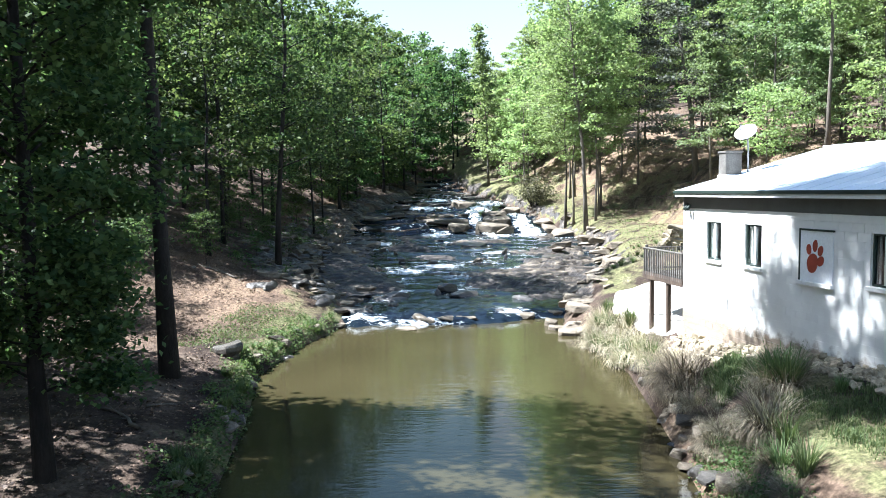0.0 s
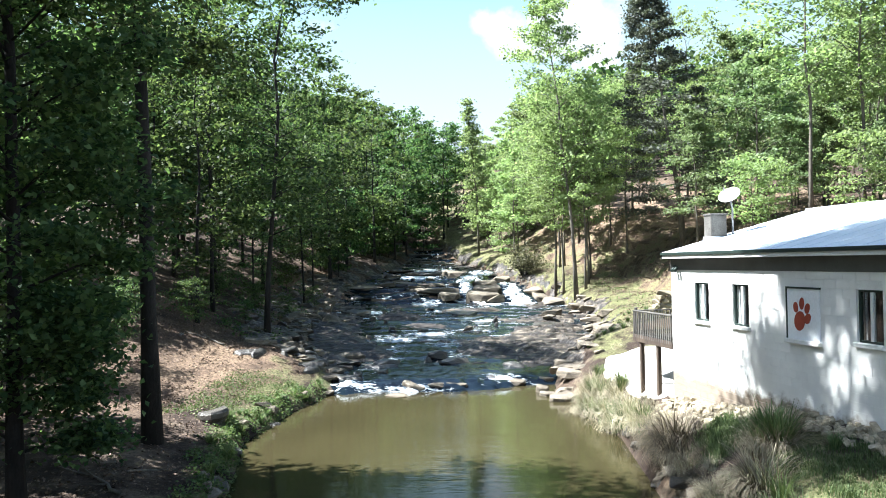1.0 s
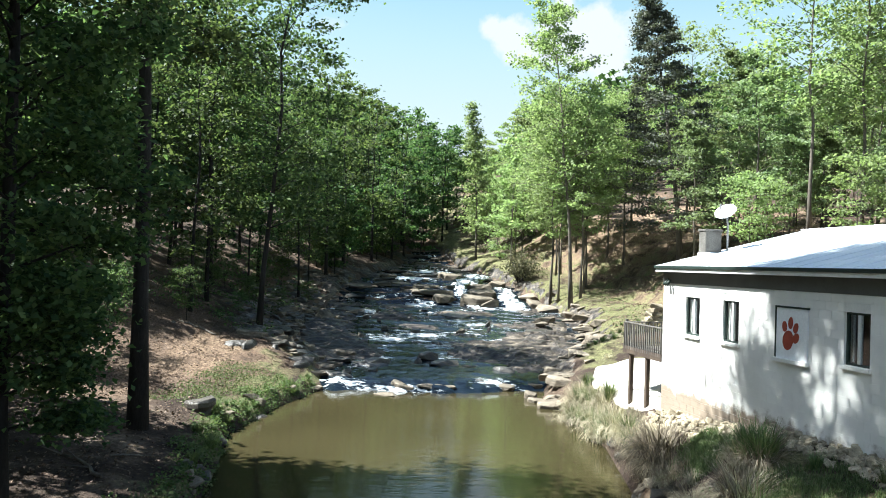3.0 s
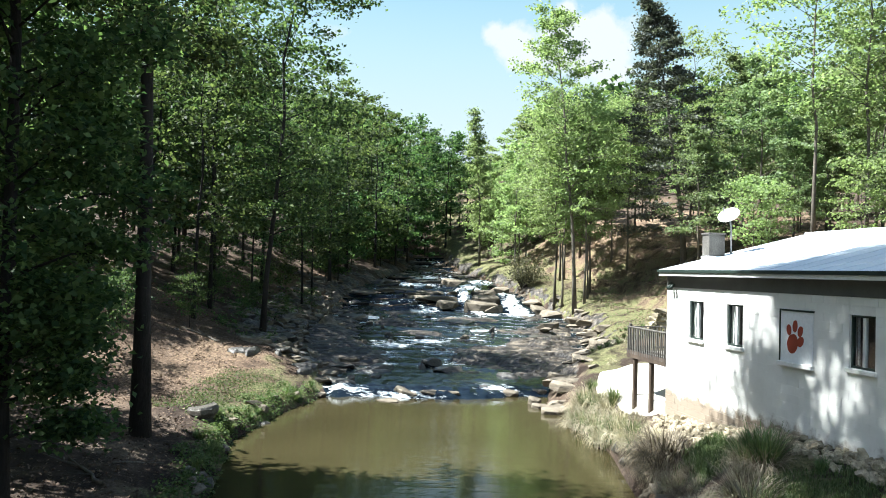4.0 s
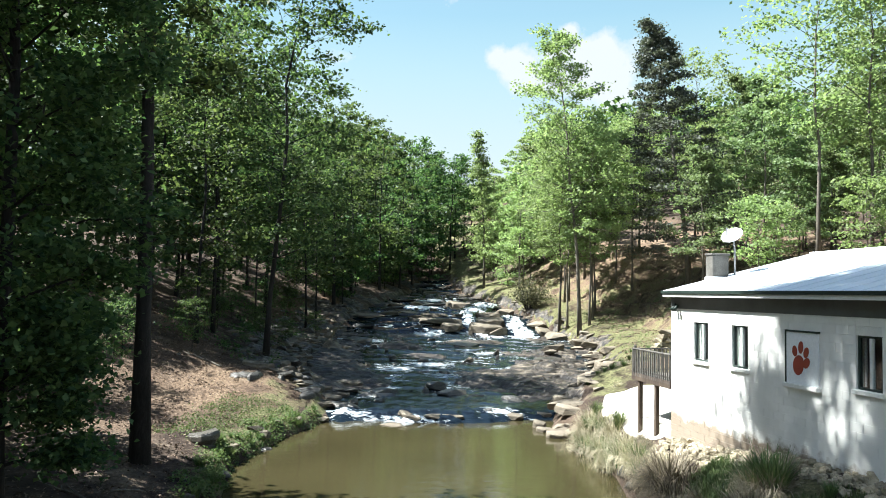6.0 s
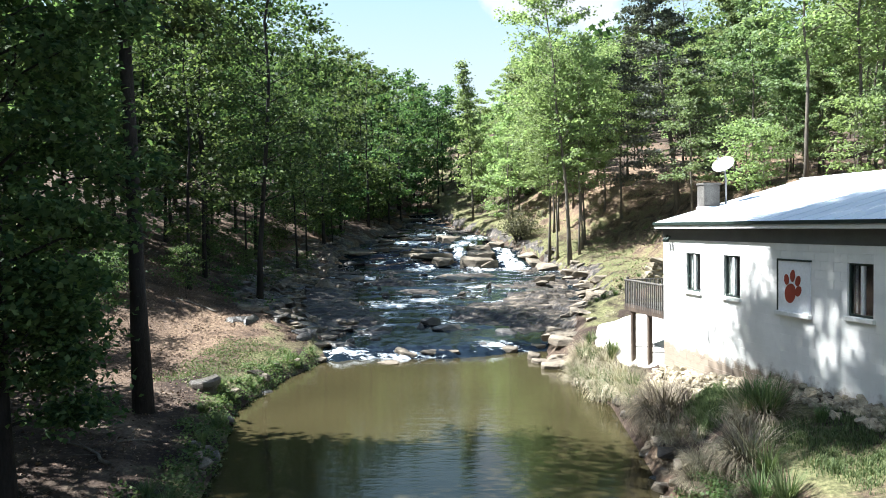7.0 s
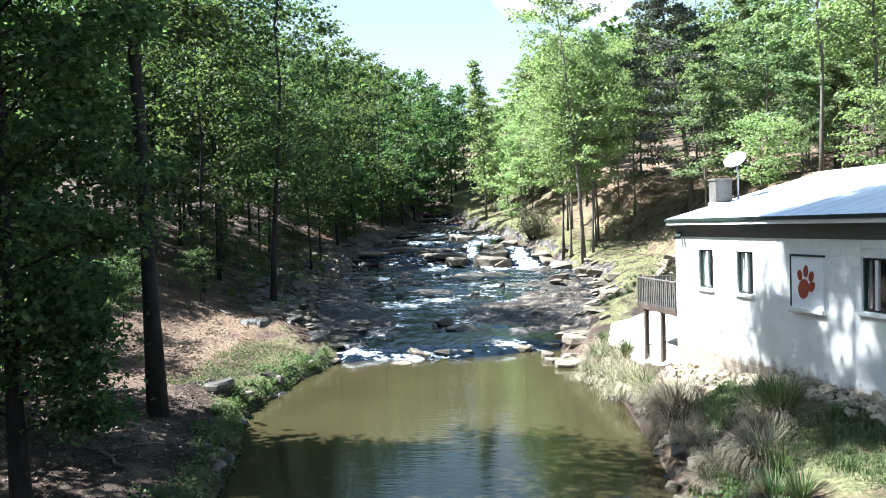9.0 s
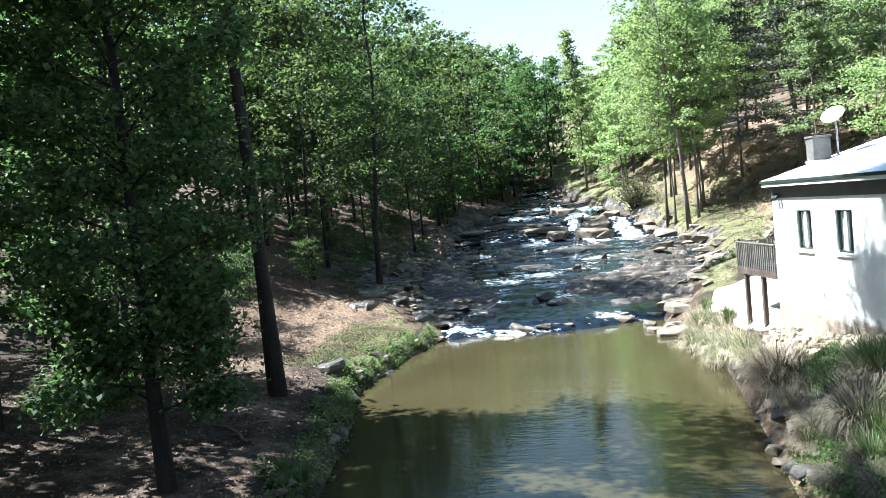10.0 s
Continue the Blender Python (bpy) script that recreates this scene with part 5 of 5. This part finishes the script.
def stuff_leaves(name, n, spots, size, mat, height, label, seed, flat=0.5):
    rng = np.random.RandomState(seed)
    pts = []
    while len(pts) < n:
        x, y, r = spots(rng)
        for _ in range(rng.randint(12, 40)):
            a, q = rng.uniform(0, 6.28), r * math.sqrt(rng.rand())
            px, py = x + q * math.cos(a), y + q * math.sin(a)
            pts.append((px, py, ground_z(px, py) + 0.015 + height * rng.rand() * (1 - q / (r * 1.3))))
    me = leaves_mesh(name, pts[:n], size, mat, rng, flat, 0.0)
    return tagged(new(name, me), label, "plants", kind="stuff")


def left_edge(rng):
    y = rng.uniform(11, 34)
    return np.interp(y, YS, XL) - abs(rng.normal(0.1, 0.45)), y, rng.uniform(0.2, 0.45)


def right_edge(rng):
    y = rng.uniform(11.5, 16.3)
    return np.interp(y, YS, XR) + rng.uniform(0.2, 1.0), y, rng.uniform(0.2, 0.45)


def shaded_grass(rng):
    return rng.uniform(6.0, 7.1), rng.uniform(17.4, 19.9), rng.uniform(0.2, 0.4)


def sunny_grass(rng):
    y = rng.uniform(12.2, 15.6)
    return rng.uniform(6.5, 8.3) + 0.1 * (14 - y), y, rng.uniform(0.15, 0.4)


def blade_patch(name, n, spots, length, mat, label, seed):
    """Short grass: one bent blade after another, thick in patches."""
    rng = np.random.RandomState(seed)
    verts, faces = [], []
    while len(faces) < 2 * n:
        x, y, r = spots(rng)
        for _ in range(rng.randint(30, 80)):
            a, q = rng.uniform(0, 6.28), r * math.sqrt(rng.rand())
            px, py = x + q * math.cos(a), y + q * math.sin(a)
            l, out, lean = length * rng.uniform(0.5, 1.2) * (1.1 - 0.5 * q / r), rng.uniform(0, 6.28), rng.uniform(0.2, 0.9)
            p = Vector((px, py, ground_z(px, py) - 0.02))
            side = Vector((-math.sin(out), math.cos(out), 0)) * 0.009
            m = p + l * 0.55 * Vector((0.3 * lean * math.cos(out), 0.3 * lean * math.sin(out), 1))
            t = m + l * 0.5 * Vector((lean * math.cos(out), lean * math.sin(out), 0.9 - 0.6 * lean))
            b = len(verts)
            verts += [tuple(p - side), tuple(p + side), tuple(m + side * 0.8), tuple(m - side * 0.8), tuple(t)]
            faces += [(b, b + 1, b + 2, b + 3), (b + 3, b + 2, b + 4)]
    return tagged(new(name, mesh_of(name, verts, faces, mat)), label, "grass", kind="stuff")


def left_floor(rng):
    y = rng.uniform(9, 46)
    return np.interp(y, YS, XL) - rng.uniform(0.6, 13), y, rng.uniform(0.6, 1.6)


def right_slope(rng):
    y = rng.uniform(40, 82)
    return np.interp(y, YS, XR) + rng.uniform(1.0, 24), y, rng.uniform(0.6, 2.0)


def fallen_branch(x, y, length, r, turn, label):
    """A dead limb with a few side twigs, lying on the ground."""
    verts, faces, pts = [], [], []
    for i in range(7):
        q = i / 6 - 0.5
        px = x + length * q * math.cos(turn) + RR.normal(0, 0.06)
        py = y + length * q * math.sin(turn) + RR.normal(0, 0.06)
        pts.append((px, py, ground_z(px, py) + r * 0.7))
    tube(verts, faces, pts, [r * (1 - 0.1 * i) for i in range(7)], 7)
    for i in (2, 4, 5):
        a = turn + RR.choice([-1, 1]) * RR.uniform(0.5, 1.0)
        l = length * RR.uniform(0.15, 0.3)
        p = pts[i]
        tube(verts, faces, [p, (p[0] + l * math.cos(a), p[1] + l * math.sin(a), p[2] + RR.uniform(0.0, 0.35))], [r * 0.45, r * 0.12], 5)
    return tagged(new("fallen_branch", mesh_of("fallen_branch", verts, faces, M_BARK_PALE, True)), label, "branch", "fallen branches")


for x, y, l, r, a in ((-10.9, 22.2, 2.4, 0.11, 2.1), (-11.6, 23.4, 1.8, 0.08, 0.5), (-8.6, 17.4, 2.2, 0.05, 2.5), (-7.9, 18.6, 1.4, 0.035, 0.9), (-9.4, 38.8, 2.6, 0.07, 0.3), (-11.5, 44, 3.4, 0.09, 0.8), (-12.6, 50, 4.0, 0.11, 2.7), (-13.2, 58, 3.6, 0.10, 0.4), (-12.5, 36, 2.4, 0.06, 2.9)):
    fallen_branch(x, y, l, r, a, "bare dead branch lying on the forest floor")
stuff_leaves("leaf_litter", 16000, right_slope, 0.12, M_LITTER, 0.03, "brown fallen leaves on the sunny slope", 204, 0.25)
stuff_leaves("undergrowth", 4200, right_slope, 0.11, M_WEED, 0.35, "scattered weeds and seedlings on the sunny slope", 205)
def left_slope(rng):
    y = rng.uniform(39, 74)
    return np.interp(y, YS, XL) - rng.uniform(1.5, 9), y, rng.uniform(0.3, 0.9)


def sunny_patch(rng):
    y = rng.uniform(25.5, 33)
    return np.interp(y, YS, XL) - rng.uniform(0.6, 3.4), y, rng.uniform(0.3, 0.8)


stuff_leaves("undergrowth", 4500, left_slope, 0.15, M_LEAF, 0.7, "seedlings and low shrubs on the wooded slope", 206)
stuff_leaves("grass_patch", 4500, sunny_patch, 0.07, M_BLADE, 0.05, "short patchy grass on the sunny bank", 207, 0.9)
stuff_leaves("undergrowth", 6000, left_edge, 0.10, M_WEED, 0.36, "low green weeds along the water's edge", 201)
stuff_leaves("undergrowth", 3800, right_edge, 0.075, M_WEED, 0.4, "green weeds and low plants on the bank below the house", 202)
blade_patch("grass_patch", 5000, shaded_grass, 0.30, M_BLADE, "dark green grass in the shade of the bank", 208)
blade_patch("grass_patch", 6500, sunny_grass, 0.19, M_BLADE, "sunlit green grass below the house wall", 209)
stuff_leaves("leaf_litter", 20000, left_floor, 0.085, M_LITTER, 0.02, "brown fallen leaves on the forest floor", 203, 0.2)

# the bush beside the falls
M_BUSH = leafy("bush_leaves", (0.075, 0.075, 0.045), (0.17, 0.16, 0.105), 0.3, 0.01)
bush_rng = np.random.RandomState(77)
bv, bf, bc = [], [], []
for i in range(16):
    a = bush_rng.uniform(0, 6.28)
    tip = Vector((1.9 * math.cos(a) * bush_rng.rand() ** 0.5, 1.5 * math.sin(a), bush_rng.uniform(1.0, 2.6)))
    tube(bv, bf, [(0.2 * math.cos(a), 0.2 * math.sin(a), -0.2), tip * 0.6 + Vector((0, 0, 0.2)), tip], [0.04, 0.025, 0.008], 5)
    bc += [tip, tip * 0.75, tip * 0.5]
bc = np.array([tuple(v) for v in bc])
bpts = bc[bush_rng.randint(len(bc), size=2400)] + bush_rng.normal(0, 0.36, (2400, 3)) * (1, 1, 0.7)
bush = tagged(new("bush"), "twiggy olive-brown bush beside the falls", "bush")
part("stems", mesh_of("stems", bv, bf, M_BARK), None, bush)
part("foliage", leaves_mesh("foliage", bpts, 0.17, M_BUSH, bush_rng, 0.6), None, bush)
bush.matrix_world = stand(7.2, 79, 0.0, 1.25)

# the concrete pad under the deck
PAD = grainy("bleached_concrete", [(0.3, (0.50, 0.47, 0.42)), (0.7, (0.66, 0.63, 0.57))], 0.8, 20, 0.9, 0.3, 0.01)
pad_me = bpy.data.meshes.new("pavement")
pad_bm = boxes(((-3.4, 0.15, 1.0), (-0.05, 4.4, 1.80)), bevel=0.03)
pad_bm.to_mesh(pad_me)
pad_bm.free()
pad_me.materials.append(PAD)
pad = tagged(new("pavement", pad_me), "sun-bleached concrete pad under the raised deck", "pavement", kind="structure")
pad.matrix_world = HM



def apron():
    """The bleached slab that runs from the pad down to the shore, laid over the ground."""
    cx, cy, n = 7.9, 29.2, 44
    rings = [0.0, 0.25, 0.5, 0.75, 0.93, 1.0]
    verts, faces = [], []
    for lift in (0.07, -0.12):
        for q in rings:
            for i in range(n):
                a = 2 * math.pi * i / n
                c, s = math.cos(a), math.sin(a)
                k = (abs(c) ** 4 + abs(s) ** 4) ** -0.25 * (1 + 0.05 * math.sin(5 * a) + 0.04 * math.sin(9 * a + 1))
                x, y = cx + 1.75 * q * k * c - 0.07 * q * k * s, cy + 4.3 * q * k * s
                verts.append((x, y, ground_z(x, y) + lift - 0.02 * q))
    m = len(rings)
    for r in range(m - 1):
        for i in range(n):
            a, b = r * n + i, r * n + (i + 1) % n
            faces.append((a, b, b + n, a + n))
    for i in range(n):
        a, b = (m - 1) * n + i, (m - 1) * n + (i + 1) % n
        faces.append((a, b, b + m * n, a + m * n))
    return tagged(new("pavement", mesh_of("pavement", verts, faces, PAD, True)), "sun-bleached concrete apron between the deck and the shore", "pavement", kind="structure")


apron()


def cascade(points, width0, width1, label):
    """A sheet of white water that slides down over rock along points."""
    rng = np.random.RandomState(len(points) * 7 + int(width0 * 10))
    verts, faces, foam = [], [], []
    rows, cols = 26, 16
    for j in range(rows + 1):
        f = j / rows * (len(points) - 1)
        i = min(int(f), len(points) - 2)
        p = Vector(points[i]).lerp(Vector(points[i + 1]), f - i)
        w = width0 + (width1 - width0) * j / rows
        for c in range(cols + 1):
            q = c / cols - 0.5
            x = p.x + w * q * (1 + 0.35 * noise.noise((p.y * 0.9, 2.0 if q > 0 else 6.0, width0)))
            verts.append((x, p.y + 0.12 * noise.noise((x * 2, j * 0.2, 3)), p.z - 0.12 + 0.16 * (0.25 - q * q) * 4 - 0.16 + 0.10 * noise.noise((x * 3.5, j * 0.35, 7))))
            foam.append(-0.02 + 0.24 * (1 - abs(2 * q) ** 3) + 0.22 * noise.noise((x * 2.2, p.y * 0.5, 4)))
    n = cols + 1
    for j in range(rows):
        for c in range(cols):
            faces.append((j * n + c, j * n + c + 1, (j + 1) * n + c + 1, (j + 1) * n + c))
    me = mesh_of("water", verts, faces, M_RAPID, True)
    at = me.attributes.new("foam", "FLOAT", "POINT")
    at.data.foreach_set("value", foam)
    return tagged(new("water", me), label, "water", kind="structure")


cascade([(4.6, 74.2, 4.1), (5.0, 72.6, 4.0), (5.4, 71.2, 3.2), (6.2, 69.4, 2.35), (6.8, 68.2, 2.1)], 1.7, 3.0, "white fall of water between the rocks")
cascade([(1.3, 78.5, 4.6), (0.6, 75.0, 4.2), (0.9, 72.5, 3.2), (2.0, 70.0, 2.45), (3.0, 68.2, 2.1)], 1.4, 1.6, "white chute of water beside the pale ledge")
cascade([(2.6, 86, 5.2), (2.2, 83, 4.9), (1.2, 80, 4.4), (0.4, 77.5, 4.0)], 3.2, 3.6, "broad white cascade above the ledges")

# ---------------------------------------------------------------- painted blocks of the long wall
B_L, B_H, B_J = 0.406, 0.203, 0.004


def block_mesh(l, h):
    c, t = 0.0015, 0.003
    v = [(0, t, 0), (l, t, 0), (l, t, h), (0, t, h), (c, 0, c), (l - c, 0, c), (l - c, 0, h - c), (c, 0, h - c)]
    return v, [(4, 5, 6, 7), (0, 1, 5, 4), (1, 2, 6, 5), (2, 3, 7, 6), (3, 0, 4, 7)]


SHARED, rest_v, rest_f, singles = {}, [], [], 0
row = 0
z = 1.42
while z < H_TOP - 0.02:
    hi = min(z + B_H - B_J, H_TOP)
    u = -0.5 * B_L * (row % 2)
    while u < H_LEN:
        spans = [(max(u, 0.0), min(u + B_L - B_J, H_LEN))]
        for a, b in WINS:
            if hi > W_LO and z < W_HI:
                spans = [q for s0, s1 in spans for q in ((s0, min(s1, a)), (max(s0, b), s1)) if q[1] - q[0] > 0.02]
        for s0, s1 in spans:
            if s1 - s0 < 0.03:
                continue
            key = (round(s1 - s0, 2), round(hi - z, 3))
            if 5.1 < s0 < 10.6 and singles < 300:
                if key not in SHARED:
                    v, f = block_mesh(*key)
                    SHARED[key] = mesh_of("block", v, f, M_PAINT)
                ob = part("block", SHARED[key], None, house_wall)
                ob.location = (s0, 0, z)
                singles += 1
            else:
                v, f = block_mesh(s1 - s0, hi - z)
                n = len(rest_v)
                rest_v += [(p[0] + s0, p[1], p[2] + z) for p in v]
                rest_f += [tuple(i + n for i in q) for q in f]
        u += B_L
    z += B_H
    row += 1
tagged(part("block_rest", mesh_of("block_rest", rest_v, rest_f, M_PAINT), None, house_wall), kind="stuff")
